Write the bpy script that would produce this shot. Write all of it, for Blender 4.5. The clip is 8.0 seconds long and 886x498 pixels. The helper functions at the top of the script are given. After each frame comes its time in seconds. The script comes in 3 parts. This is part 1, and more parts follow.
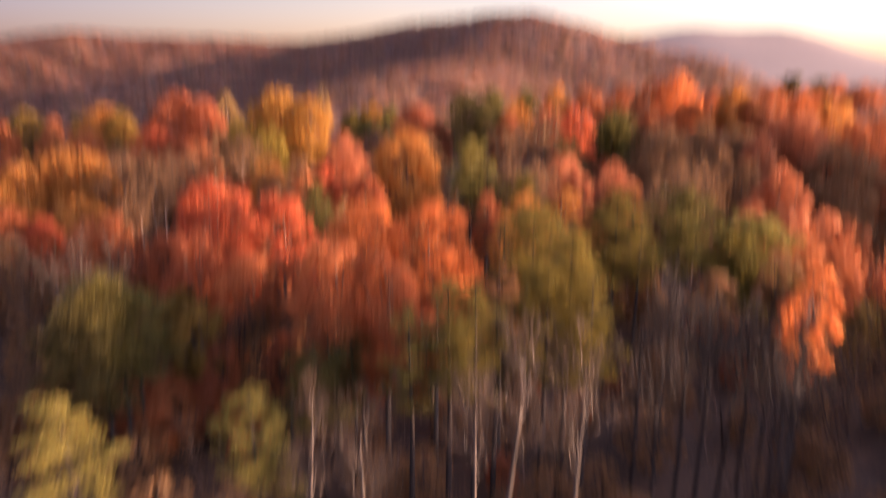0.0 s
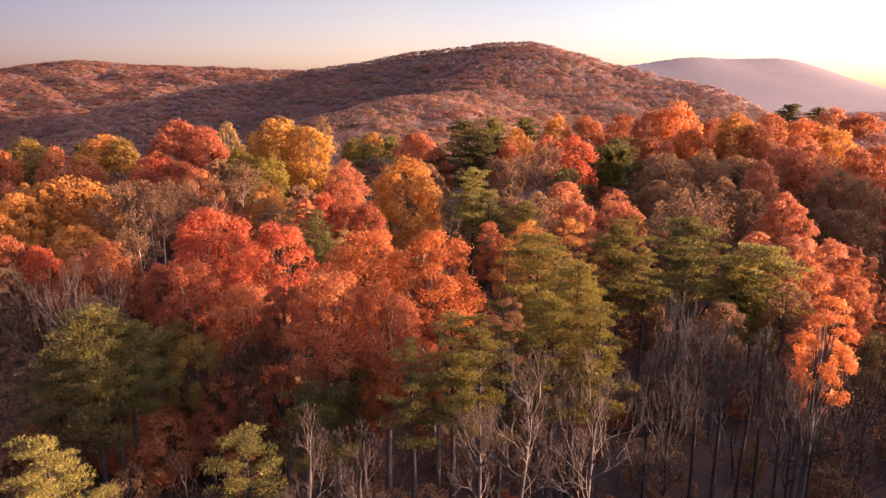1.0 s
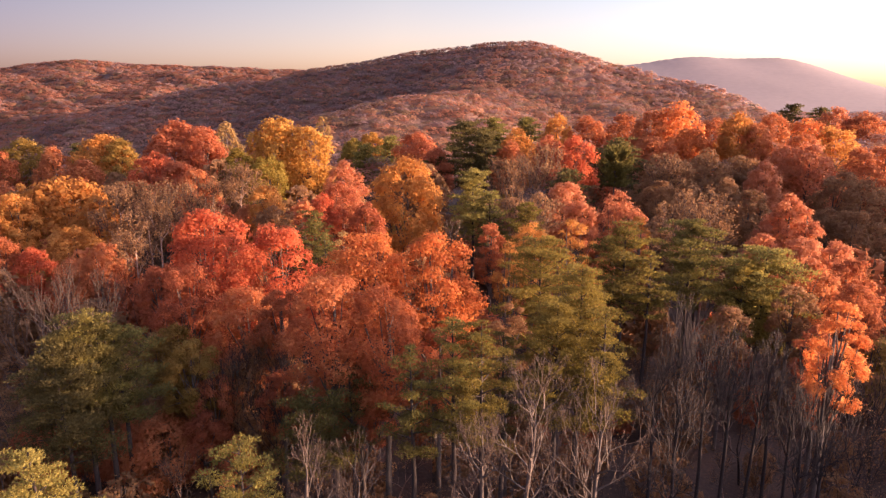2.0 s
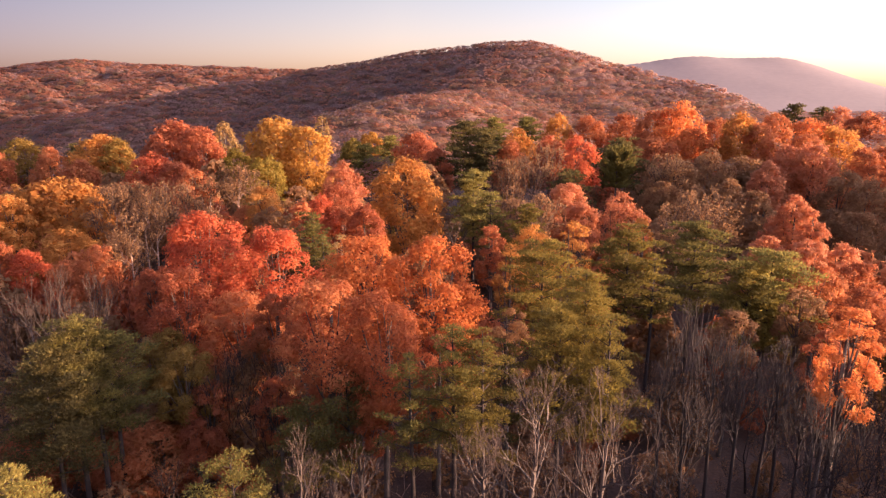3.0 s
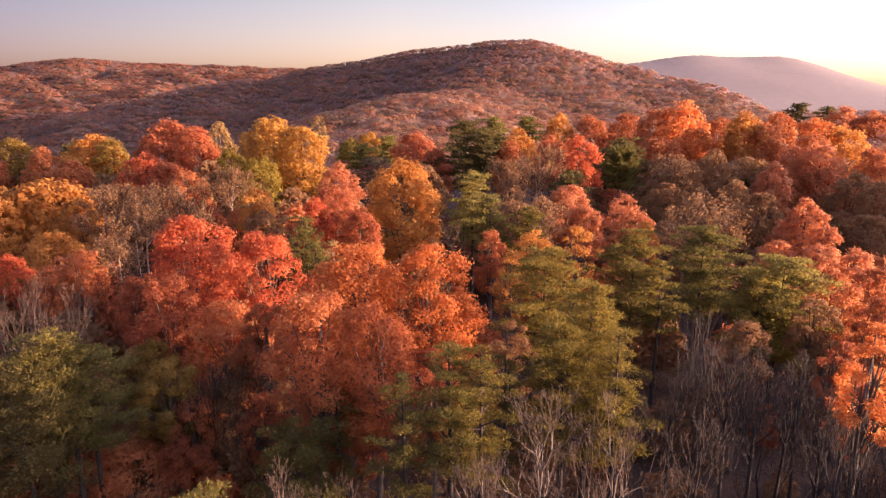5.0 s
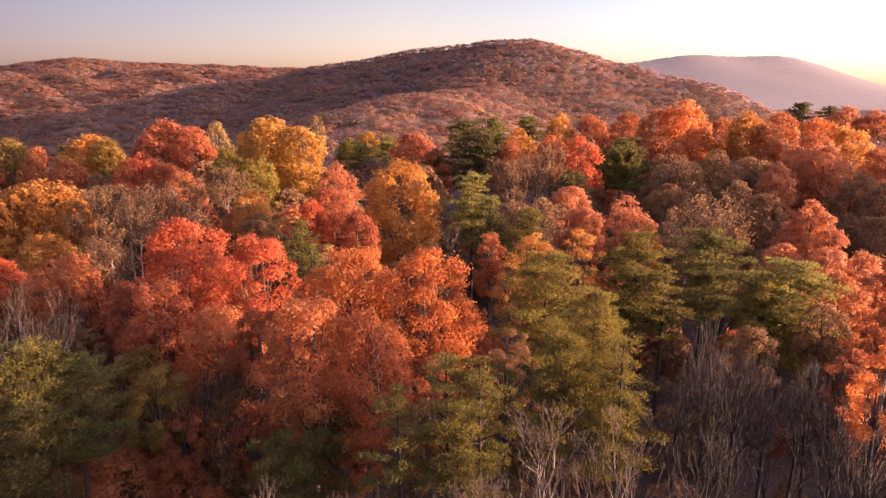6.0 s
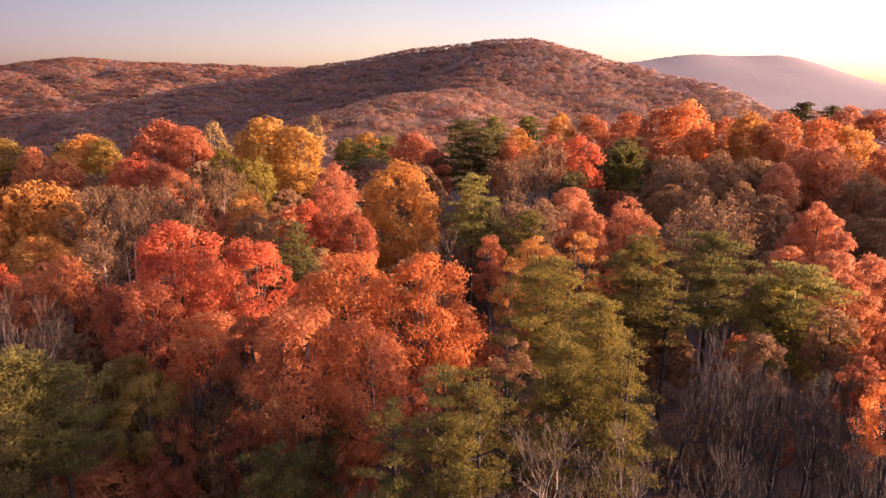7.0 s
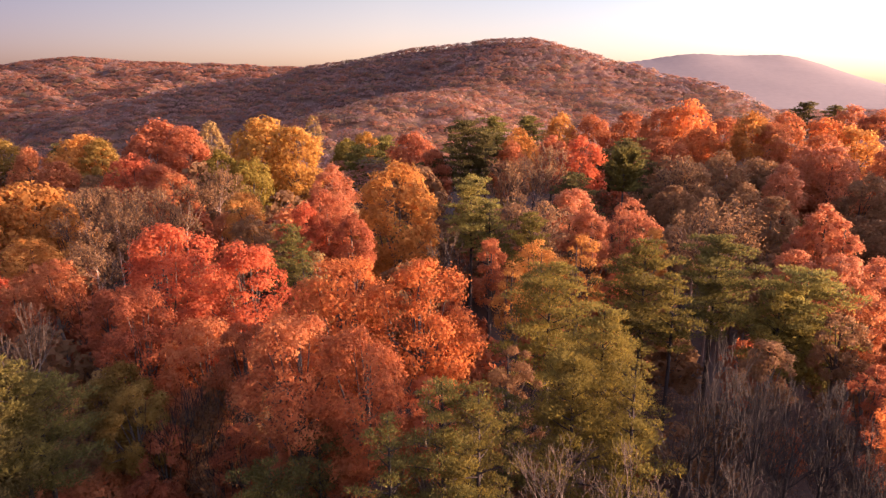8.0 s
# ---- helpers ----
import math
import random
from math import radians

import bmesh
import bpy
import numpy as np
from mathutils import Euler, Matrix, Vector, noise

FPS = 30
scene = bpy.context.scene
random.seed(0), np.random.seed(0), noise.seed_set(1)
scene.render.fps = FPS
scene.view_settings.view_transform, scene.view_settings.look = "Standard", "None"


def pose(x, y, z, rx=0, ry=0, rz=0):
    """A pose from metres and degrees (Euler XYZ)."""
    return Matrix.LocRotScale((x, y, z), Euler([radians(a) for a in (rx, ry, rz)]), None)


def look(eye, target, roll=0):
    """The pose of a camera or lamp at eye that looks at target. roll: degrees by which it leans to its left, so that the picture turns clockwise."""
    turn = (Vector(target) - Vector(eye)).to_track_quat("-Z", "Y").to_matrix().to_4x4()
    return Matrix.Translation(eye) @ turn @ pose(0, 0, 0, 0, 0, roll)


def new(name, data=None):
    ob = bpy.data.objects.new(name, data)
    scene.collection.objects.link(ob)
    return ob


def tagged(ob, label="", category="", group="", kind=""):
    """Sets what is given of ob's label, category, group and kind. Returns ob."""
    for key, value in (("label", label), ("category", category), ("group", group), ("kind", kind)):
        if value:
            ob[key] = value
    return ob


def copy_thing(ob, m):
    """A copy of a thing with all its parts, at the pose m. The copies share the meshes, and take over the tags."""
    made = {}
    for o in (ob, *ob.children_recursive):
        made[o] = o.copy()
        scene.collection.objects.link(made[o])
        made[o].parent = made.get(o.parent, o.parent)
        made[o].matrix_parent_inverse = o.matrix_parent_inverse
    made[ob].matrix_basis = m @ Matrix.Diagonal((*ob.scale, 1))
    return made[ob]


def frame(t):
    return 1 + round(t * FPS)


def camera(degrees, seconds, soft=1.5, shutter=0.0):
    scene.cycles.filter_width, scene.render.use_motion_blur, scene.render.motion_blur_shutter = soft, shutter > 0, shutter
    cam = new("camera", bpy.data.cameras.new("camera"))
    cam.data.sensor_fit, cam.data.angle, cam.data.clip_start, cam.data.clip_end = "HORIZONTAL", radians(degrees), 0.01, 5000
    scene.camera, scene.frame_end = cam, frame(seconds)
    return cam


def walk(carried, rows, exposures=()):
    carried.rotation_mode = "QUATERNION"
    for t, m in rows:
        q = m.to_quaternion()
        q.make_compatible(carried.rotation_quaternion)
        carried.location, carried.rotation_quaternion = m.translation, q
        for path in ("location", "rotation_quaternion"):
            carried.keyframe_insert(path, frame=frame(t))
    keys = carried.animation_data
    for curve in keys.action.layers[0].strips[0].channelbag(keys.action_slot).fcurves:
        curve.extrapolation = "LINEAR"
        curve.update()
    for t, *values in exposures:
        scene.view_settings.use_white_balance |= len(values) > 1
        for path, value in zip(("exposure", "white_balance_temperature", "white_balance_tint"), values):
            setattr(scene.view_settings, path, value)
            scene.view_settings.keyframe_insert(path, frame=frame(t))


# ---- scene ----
# A slow flight over an autumn wood towards wooded hills. y is ahead, x to the right.
cam = camera(69.7, 8.0, soft=1.25, shutter=1.3)
PATH = [
    (0, (-0.104, -5.075, 30.090), (-0.146, 90.705, 1.348), 0.0),
    (0.0333, (-0.112, -5.045, 30.090), (-0.155, 91.175, 2.854), 0.0),
    (0.1, (-0.129, -4.983, 30.089), (-0.172, 91.283, 3.018), 0.0),
    (0.2, (-0.153, -4.890, 30.088), (-0.196, 91.721, 4.275), 0.0),
    (0.3, (-0.175, -4.795, 30.088), (-0.218, 92.015, 5.029), 0.0),
    (0.4, (-0.195, -4.699, 30.087), (-0.239, 92.162, 5.226), 0.0),
    (0.5, (-0.215, -4.601, 30.086), (-0.259, 92.293, 5.356), 0.0),
    (1, (-0.291, -4.094, 30.084), (-0.337, 92.794, 5.327), 0.0),
    (1.5, (-0.337, -3.555, 30.082), (-0.383, 93.326, 5.298), 0.0),
    (3, (-0.324, -1.770, 30.079), (-0.375, 95.088, 5.209), 0.0),
    (3.5, (-0.281, -1.126, 30.079), (-0.333, 95.724, 5.178), 0.0),
    (4, (-0.225, -0.461, 30.080), (-0.279, 96.381, 5.147), 0.0),
    (4.5, (-0.160, 0.223, 30.081), (-0.214, 97.057, 5.116), 0.0),
    (6, (0.062, 2.369, 30.089), (0.003, 99.176, 5.019), 0.0),
    (6.5, (0.132, 3.109, 30.093), (0.072, 99.906, 4.986), 0.0),
    (7, (0.194, 3.858, 30.098), (0.133, 100.645, 4.952), 0.0),
    (7.5, (0.246, 4.613, 30.103), (0.183, 101.390, 4.918), 0.0),
    (8, (0.283, 5.373, 30.108), (0.219, 102.139, 4.884), 0.0),
]
EXPOSURE = (1.95, 6450, 20)
walk(cam, [(t, look(eye, target, roll)) for t, eye, target, roll in PATH], [(0.0, *EXPOSURE), (8.0, *EXPOSURE)])

# ---- sky and sun: low evening sun from the right ----
SUN_AZIMUTH, SUN_ELEVATION = 95.0, 9.0
world = bpy.data.worlds.new("evening_sky")
scene.world = world
world.use_nodes = True
sky = world.node_tree.nodes.new("ShaderNodeTexSky")
sky.sky_type = "NISHITA"
sky.sun_disc = False
sky.sun_elevation, sky.sun_rotation = radians(SUN_ELEVATION), radians(SUN_AZIMUTH)
sky.air_density, sky.dust_density, sky.ozone_density = 0.7, 1.3, 2.0
back = world.node_tree.nodes["Background"]
back.inputs["Strength"].default_value = 0.37
# evening haze: the sky is clearer and more violet away from the sun, creamier towards it
toward = world.node_tree.nodes.new("ShaderNodeVectorMath")
toward.operation = "DOT_PRODUCT"
toward.inputs[1].default_value = (math.sin(radians(SUN_AZIMUTH)) / 2, math.cos(radians(SUN_AZIMUTH)) / 2, 0.0)
half = world.node_tree.nodes.new("ShaderNodeMath")
half.inputs[1].default_value = 0.5
haze = world.node_tree.nodes.new("ShaderNodeValToRGB")
haze.color_ramp.elements.new(0.42)
for stop, (place, tint) in zip(haze.color_ramp.elements, [(0.17, (0.49, 0.305, 0.285)), (0.42, (1.25, 0.82, 0.61)), (0.77, (1.5, 1.19, 0.98))]):
    stop.position, stop.color = place, (*tint, 1)
veil = world.node_tree.nodes.new("ShaderNodeMix")
veil.data_type, veil.blend_type = "RGBA", "MULTIPLY"
veil.inputs[0].default_value = 1.0
way_up = world.node_tree.nodes.new("ShaderNodeTexCoord")
world.node_tree.links.new(way_up.outputs["Generated"], toward.inputs[0])
world.node_tree.links.new(toward.outputs["Value"], half.inputs[0])
world.node_tree.links.new(half.outputs[0], haze.inputs["Fac"])
# above the view, brightened well past the hazy band over the hills as added blue fill
rise = world.node_tree.nodes.new("ShaderNodeSeparateXYZ")
overhead_fill = world.node_tree.nodes.new("ShaderNodeValToRGB")
overhead_fill.color_ramp.elements.new(0.13)
for stop, (place, tint) in zip(overhead_fill.color_ramp.elements, [(0.0, (0.326, 0.284, 0.299)), (0.13, (0.304, 0.288, 0.286)), (0.45, (0.92, 0.9, 1.0))]):
    stop.position, stop.color = place, (*tint, 1)
clear = world.node_tree.nodes.new("ShaderNodeMix")
clear.data_type, clear.blend_type = "RGBA", "MULTIPLY"
clear.inputs[0].default_value = 1.0
world.node_tree.links.new(way_up.outputs["Generated"], rise.inputs[0])
world.node_tree.links.new(rise.outputs["Z"], overhead_fill.inputs["Fac"])
world.node_tree.links.new(sky.outputs[0], clear.inputs[6])
world.node_tree.links.new(overhead_fill.outputs["Color"], clear.inputs[7])
world.node_tree.links.new(clear.outputs[2], veil.inputs[6])
world.node_tree.links.new(haze.outputs["Color"], veil.inputs[7])
world.node_tree.links.new(veil.outputs[2], back.inputs["Color"])
sun = new("sun", bpy.data.lights.new("sun", "SUN"))
sun.data.energy, sun.data.angle, sun.data.color = 4.7, radians(0.6), (1.0, 0.75, 0.54)
az, el = radians(SUN_AZIMUTH), radians(SUN_ELEVATION)
sun.matrix_world = look((200 * math.sin(az), 200 * math.cos(az), 200 * math.tan(el)), (0, 0, 0))


# ---- materials ----
def nodes_of(name):
    m = bpy.data.materials.new(name)
    m.use_nodes = True
    return m, m.node_tree.nodes, m.node_tree.links, m.node_tree.nodes["Principled BSDF"]


def ramp(nodes, stops):
    r = nodes.new("ShaderNodeValToRGB")
    while len(r.color_ramp.elements) < len(stops):
        r.color_ramp.elements.new(0.5)
    for e, (p, c) in zip(r.color_ramp.elements, stops):
        e.position, e.color = p, (*c, 1)
    return r


def math_node(nodes, links, op, a, b):
    n = nodes.new("ShaderNodeMath")
    n.operation = op
    for i, v in enumerate((a, b)):
        if isinstance(v, (int, float)):
            n.inputs[i].default_value = v
        else:
            links.new(v, n.inputs[i])
    return n.outputs[0]


def foliage(name, dark, mid, light, glow=0.6, per_tree=0.25, attribute=False):
    """Leaves: colour varies leaf by leaf, clump by clump and tree by tree; some light passes through."""
    m, nodes, links, bsdf = nodes_of(name)
    geo, info = nodes.new("ShaderNodeNewGeometry"), nodes.new("ShaderNodeObjectInfo")
    tex, pos = nodes.new("ShaderNodeTexNoise"), nodes.new("ShaderNodeTexCoord")
    tex.inputs["Scale"].default_value, tex.inputs["Detail"].default_value = 0.45, 3
    links.new(geo.outputs["Position"], tex.inputs["Vector"])
    if attribute:
        att = nodes.new("ShaderNodeAttribute")
        att.attribute_name = "tint"
        tree = att.outputs["Fac"]
    else:
        tree = info.outputs["Random"]
    a = math_node(nodes, links, "MULTIPLY", geo.outputs["Random Per Island"], 0.32 - per_tree * 0.5)
    b = math_node(nodes, links, "MULTIPLY", tex.outputs["Fac"], 0.93 - per_tree * 0.5)
    c = math_node(nodes, links, "MULTIPLY", tree, per_tree)
    fac = math_node(nodes, links, "ADD", math_node(nodes, links, "ADD", a, b), math_node(nodes, links, "SUBTRACT", c, 0.1))
    col = ramp(nodes, [(0.1, dark), (0.5, mid), (0.95, light)])
    links.new(fac, col.inputs["Fac"])
    links.new(col.outputs["Color"], bsdf.inputs["Base Color"])
    bsdf.inputs["Roughness"].default_value = 0.75
    bsdf.inputs["Specular IOR Level"].default_value = 0.12
    tr, mix = nodes.new("ShaderNodeBsdfTranslucent"), nodes.new("ShaderNodeMixShader")
    links.new(col.outputs["Color"], tr.inputs["Color"])
    mix.inputs["Fac"].default_value = glow
    links.new(bsdf.outputs[0], mix.inputs[1])
    links.new(tr.outputs[0], mix.inputs[2])
    links.new(mix.outputs[0], nodes["Material Output"].inputs["Surface"])
    return m


def rough_surface(name, stops, scale, fine, bump=0.4, distance=0.03, rough=0.9):
    """Bark, litter and the like: two scales of noise in colour and relief."""
    m, nodes, links, bsdf = nodes_of(name)
    geo = nodes.new("ShaderNodeNewGeometry")
    big, small = nodes.new("ShaderNodeTexNoise"), nodes.new("ShaderNodeTexNoise")
    for n, s in ((big, scale), (small, fine)):
        n.inputs["Scale"].default_value, n.inputs["Detail"].default_value = s, 5
        links.new(geo.outputs["Position"], n.inputs["Vector"])
    fac = math_node(nodes, links, "ADD", math_node(nodes, links, "MULTIPLY", big.outputs["Fac"], 0.6),
                    math_node(nodes, links, "MULTIPLY", small.outputs["Fac"], 0.4))
    col = ramp(nodes, stops)
    links.new(fac, col.inputs["Fac"])
    links.new(col.outputs["Color"], bsdf.inputs["Base Color"])
    bsdf.inputs["Roughness"].default_value = rough
    bsdf.inputs["Specular IOR Level"].default_value = 0.2
    bp = nodes.new("ShaderNodeBump")
    bp.inputs["Strength"].default_value, bp.inputs["Distance"].default_value = bump, distance
    links.new(small.outputs["Fac"], bp.inputs["Height"])
    links.new(bp.outputs[0], bsdf.inputs["Normal"])
    return m


LEAF = {
    "scarlet": foliage("leaves_scarlet", (0.24, 0.05, 0.026), (0.53, 0.122, 0.048), (0.72, 0.22, 0.085)),
    "crimson": foliage("leaves_crimson", (0.19, 0.052, 0.026), (0.42, 0.122, 0.05), (0.6, 0.22, 0.095)),
    "flame": foliage("leaves_flame", (0.28, 0.075, 0.026), (0.59, 0.18, 0.05), (0.77, 0.31, 0.095)),
    "rust": foliage("leaves_rust", (0.216, 0.0605, 0.026), (0.461, 0.143, 0.052), (0.647, 0.275, 0.104)),
    "amber": foliage("leaves_amber", (0.235, 0.088, 0.026), (0.525, 0.215, 0.048), (0.69, 0.35, 0.095)),
    "gold": foliage("leaves_gold", (0.2, 0.09, 0.019), (0.47, 0.217, 0.042), (0.64, 0.35, 0.086)),
    "straw": foliage("leaves_straw", (0.17, 0.095, 0.034), (0.38, 0.22, 0.076), (0.53, 0.345, 0.13)),
    "ochre": foliage("leaves_ochre", (0.108, 0.0605, 0.013), (0.274, 0.154, 0.0325), (0.431, 0.253, 0.065)),
    "olive": foliage("leaves_olive", (0.09, 0.06, 0.013), (0.25, 0.16, 0.027), (0.4, 0.27, 0.058)),
    "rose": foliage("leaves_rose", (0.26, 0.082, 0.04), (0.53, 0.19, 0.082), (0.71, 0.33, 0.15)),
    "brown": foliage("leaves_brown", (0.14, 0.07, 0.033), (0.29, 0.14, 0.06), (0.43, 0.235, 0.105)),
}
NEEDLE = {
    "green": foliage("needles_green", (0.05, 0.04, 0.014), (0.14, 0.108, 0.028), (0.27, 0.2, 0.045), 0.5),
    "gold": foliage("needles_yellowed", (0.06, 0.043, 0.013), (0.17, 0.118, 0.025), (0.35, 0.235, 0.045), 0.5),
    # yellow-green, lightened further in place of sun missing from some pines
    "bright": foliage("needles_sun_bright", (0.11, 0.083, 0.022), (0.255, 0.192, 0.046), (0.43, 0.32, 0.08), 0.5),
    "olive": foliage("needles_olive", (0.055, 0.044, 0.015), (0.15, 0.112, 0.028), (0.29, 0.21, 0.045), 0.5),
    # dark green with shade put into the colour, for pines that catch too much sun
    "dark": foliage("needles_shade_dark", (0.045, 0.034, 0.013), (0.112, 0.082, 0.026), (0.21, 0.152, 0.042), 0.5),
}
BARK = {
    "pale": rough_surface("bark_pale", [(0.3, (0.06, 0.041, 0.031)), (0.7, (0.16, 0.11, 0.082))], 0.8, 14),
    # grey-brown bark darkened to stand in for shade low in the wood
    "grey": rough_surface("bark_grey_shaded", [(0.3, (0.023, 0.015, 0.012)), (0.7, (0.054, 0.035, 0.028))], 0.8, 14),
    "twig": rough_surface("bark_twigs", [(0.3, (0.038, 0.022, 0.016)), (0.7, (0.096, 0.058, 0.041))], 0.8, 14),
    "russet": rough_surface("bark_russet", [(0.3, (0.16, 0.09, 0.065)), (0.7, (0.42, 0.25, 0.17))], 0.8, 14),
    "brown": rough_surface("bark_brown", [(0.3, (0.05, 0.034, 0.027)), (0.7, (0.16, 0.11, 0.08))], 0.9, 12),
}
HILL_LITTER = rough_surface("hill_litter", [(0.32, (0.1, 0.054, 0.038)), (0.7, (0.185, 0.098, 0.066))], 0.05, 0.6, 0.8, 0.5)
LITTER = rough_surface("leaf_litter", [(0.32, (0.04, 0.022, 0.015)), (0.5, (0.08, 0.043, 0.027)), (0.7, (0.135, 0.068, 0.04))], 0.22, 3.5, 0.8, 0.12)
# autumn tones of the far woods, paled and flattened to stand in for haze
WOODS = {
    "rust": foliage("hazy_leaves_rust", (0.34, 0.15, 0.093), (0.41, 0.175, 0.105), (0.47, 0.205, 0.12), 0.7, 0.5, True),
    "brown": foliage("hazy_twigs_brown", (0.3, 0.178, 0.142), (0.35, 0.205, 0.162), (0.4, 0.235, 0.185), 0.7, 0.5, True),
    "green": foliage("hazy_needles_green", (0.2, 0.13, 0.08), (0.245, 0.16, 0.095), (0.29, 0.19, 0.11), 0.7, 0.5, True),
    "gold": foliage("hazy_leaves_gold", (0.34, 0.175, 0.1), (0.4, 0.205, 0.115), (0.46, 0.24, 0.13), 0.7, 0.5, True),
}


def hazy_backdrop():
    """The farthest hill: a backdrop with evening haze put into its colour and faint glow."""
    m, nodes, links, bsdf = nodes_of("far_hill_haze")
    geo, big, small = nodes.new("ShaderNodeNewGeometry"), nodes.new("ShaderNodeTexNoise"), nodes.new("ShaderNodeTexNoise")
    big.inputs["Scale"].default_value, small.inputs["Scale"].default_value = 0.004, 0.05
    small.inputs["Detail"].default_value = 4
    links.new(geo.outputs["Position"], big.inputs["Vector"])
    links.new(geo.outputs["Position"], small.inputs["Vector"])
    fac = math_node(nodes, links, "ADD", math_node(nodes, links, "MULTIPLY", big.outputs["Fac"], 0.5), math_node(nodes, links, "MULTIPLY", small.outputs["Fac"], 0.5))
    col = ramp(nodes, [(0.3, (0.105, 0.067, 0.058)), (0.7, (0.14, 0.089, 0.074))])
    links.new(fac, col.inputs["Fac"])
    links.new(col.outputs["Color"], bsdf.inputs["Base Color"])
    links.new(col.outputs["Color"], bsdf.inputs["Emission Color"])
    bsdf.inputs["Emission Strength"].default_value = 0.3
    bsdf.inputs["Roughness"].default_value = 1.0
    return m


# ---- the lie of the land ----
RIDGES = {
    "main": ([(342, 760, 4), (291, 810, 31), (233, 860, 57), (163, 890, 76), (111, 900, 90), (67, 930, 90), (-4, 970, 83), (-73, 1010, 75), (-208, 1080, 55)], 0.42),
    "shoulder": ([(-205, 1060, 55), (-318, 1040, 37), (-429, 1020, 17), (-510, 1000, 0), (-570, 990, -20), (-655, 985, -46), (-740, 980, -62)], 0.5),
    "spur": ([(82, 790, 42), (46, 700, 27), (8, 620, 24), (-31, 560, 24), (-60, 510, 16), (-80, 470, 4)], 0.38),
    "left": ([(-1565, 1850, 76), (-1246, 1850, 79), (-1137, 1830, 91), (-993, 1800, 102), (-848, 1850, 92), (-627, 1900, 82), (-409, 1950, 80), (-255, 2050, 78)], 0.33),
    "left_front": ([(-1155, 1300, 65), (-1004, 1320, 61), (-905, 1340, 55), (-785, 1330, 43), (-661, 1310, 39), (-551, 1260, 20)], 0.36),
    "left_mid": ([(-777, 1600, 65), (-617, 1580, 67), (-476, 1560, 59), (-342, 1500, 43)], 0.33),
}
CANOPY = 6.2


def wave(x, y, size, seed):
    """Smooth, uneven relief between about -1 and 1."""
    r = np.random.RandomState(seed)
    z = np.zeros_like(x)
    for k in range(7):
        a, s = r.uniform(0, 2 * math.pi), size * r.uniform(0.45, 1.6)
        z = z + np.sin((x * math.cos(a) + y * math.sin(a)) / s * 2 * math.pi + r.uniform(0, 6.28))
    return z / 3.5


def step(a, b, v):
    t = np.clip((v - a) / (b - a), 0, 1)
    return t * t * (3 - 2 * t)


def ridge_height(x, y, points, fall):
    best = np.full(x.shape, -200.0)
    for (x0, y0, z0), (x1, y1, z1) in zip(points, points[1:]):
        dx, dy = x1 - x0, y1 - y0
        t = np.clip(((x - x0) * dx + (y - y0) * dy) / (dx * dx + dy * dy), 0, 1)
        d = np.hypot(x - x0 - t * dx, y - y0 - t * dy)
        best = np.maximum(best, z0 + t * (z1 - z0) - CANOPY - fall * (np.sqrt(d * d + 900) - 30))
    return best


def near_ground(x, y):
    """The rise under the wood: level in front, a low ridge on the far side, higher to the right."""
    z = -3.0 + 0 * x
    z = z + 5.0 * np.exp(-((y - 150) / 45) ** 2) * step(-130, -30, x)
    z = z + 5.0 * step(40, 110, x) * step(90, 160, y)
    z = z - 4.0 * np.exp(-((x - 75) / 30) ** 2 - ((y - 85) / 28) ** 2)
    z = z + 0.8 * wave(x, y, 60, 3)
    return z


def ground_height(x, y):
    x, y = np.asarray(x, float), np.asarray(y, float)
    edge = step(190, 380, y + 0.10 * np.abs(x) - 0.12 * x)
    z = near_ground(x, y) * (1 - edge) + (-42 - 34 * step(-230, -430, x) * step(330, 560, y) + 4 * wave(x, y, 260, 5)) * edge
    terms = [z]
    for name, (points, fall) in RIDGES.items():
        h = ridge_height(x, y, points, fall)
        gully = wave(x, y, 170, 11) * (5 + 5 * step(-300, -600, x)) + wave(x, y, 60, 12) * 1.6
        terms.append(h + gully * np.clip((-h + 95) / 60, 0.15, 1))
    s = 5.0
    top = np.maximum.reduce(terms)
    far = top + s * np.log(sum(np.exp((t - top) / s) for t in terms))
    w = step(250, 420, y)
    return z * (1 - w) + far * w


# ---- mesh building ----
def mesh_object(name, verts, faces, material, parent=None, smooth=False, tint=None):
    """One mesh object from arrays: faces is (n, 3) or (n, 4)."""
    me = bpy.data.meshes.new(name)
    verts, faces = np.asarray(verts, np.float32), np.asarray(faces, np.int32)
    n, k = faces.shape
    me.vertices.add(len(verts))
    me.vertices.foreach_set("co", verts.ravel())
    me.loops.add(n * k)
    me.loops.foreach_set("vertex_index", faces.ravel())
    me.polygons.add(n)
    me.polygons.foreach_set("loop_start", np.arange(0, n * k, k, dtype=np.int32))
    if smooth:
        me.polygons.foreach_set("use_smooth", np.ones(n, bool))
    if tint is not None:
        me.attributes.new("tint", "FLOAT", "POINT").data.foreach_set("value", np.asarray(tint, np.float32))
    me.update(calc_edges=True)
    me.materials.append(material)
    ob = new(name, me)
    if parent is not None:
        ob.parent = parent
    return ob


def unit(v):
    return v / np.maximum(np.linalg.norm(v, axis=-1, keepdims=True), 1e-6)


def sphere_ways(rng, n):
    return unit(rng.normal(size=(n, 3)))


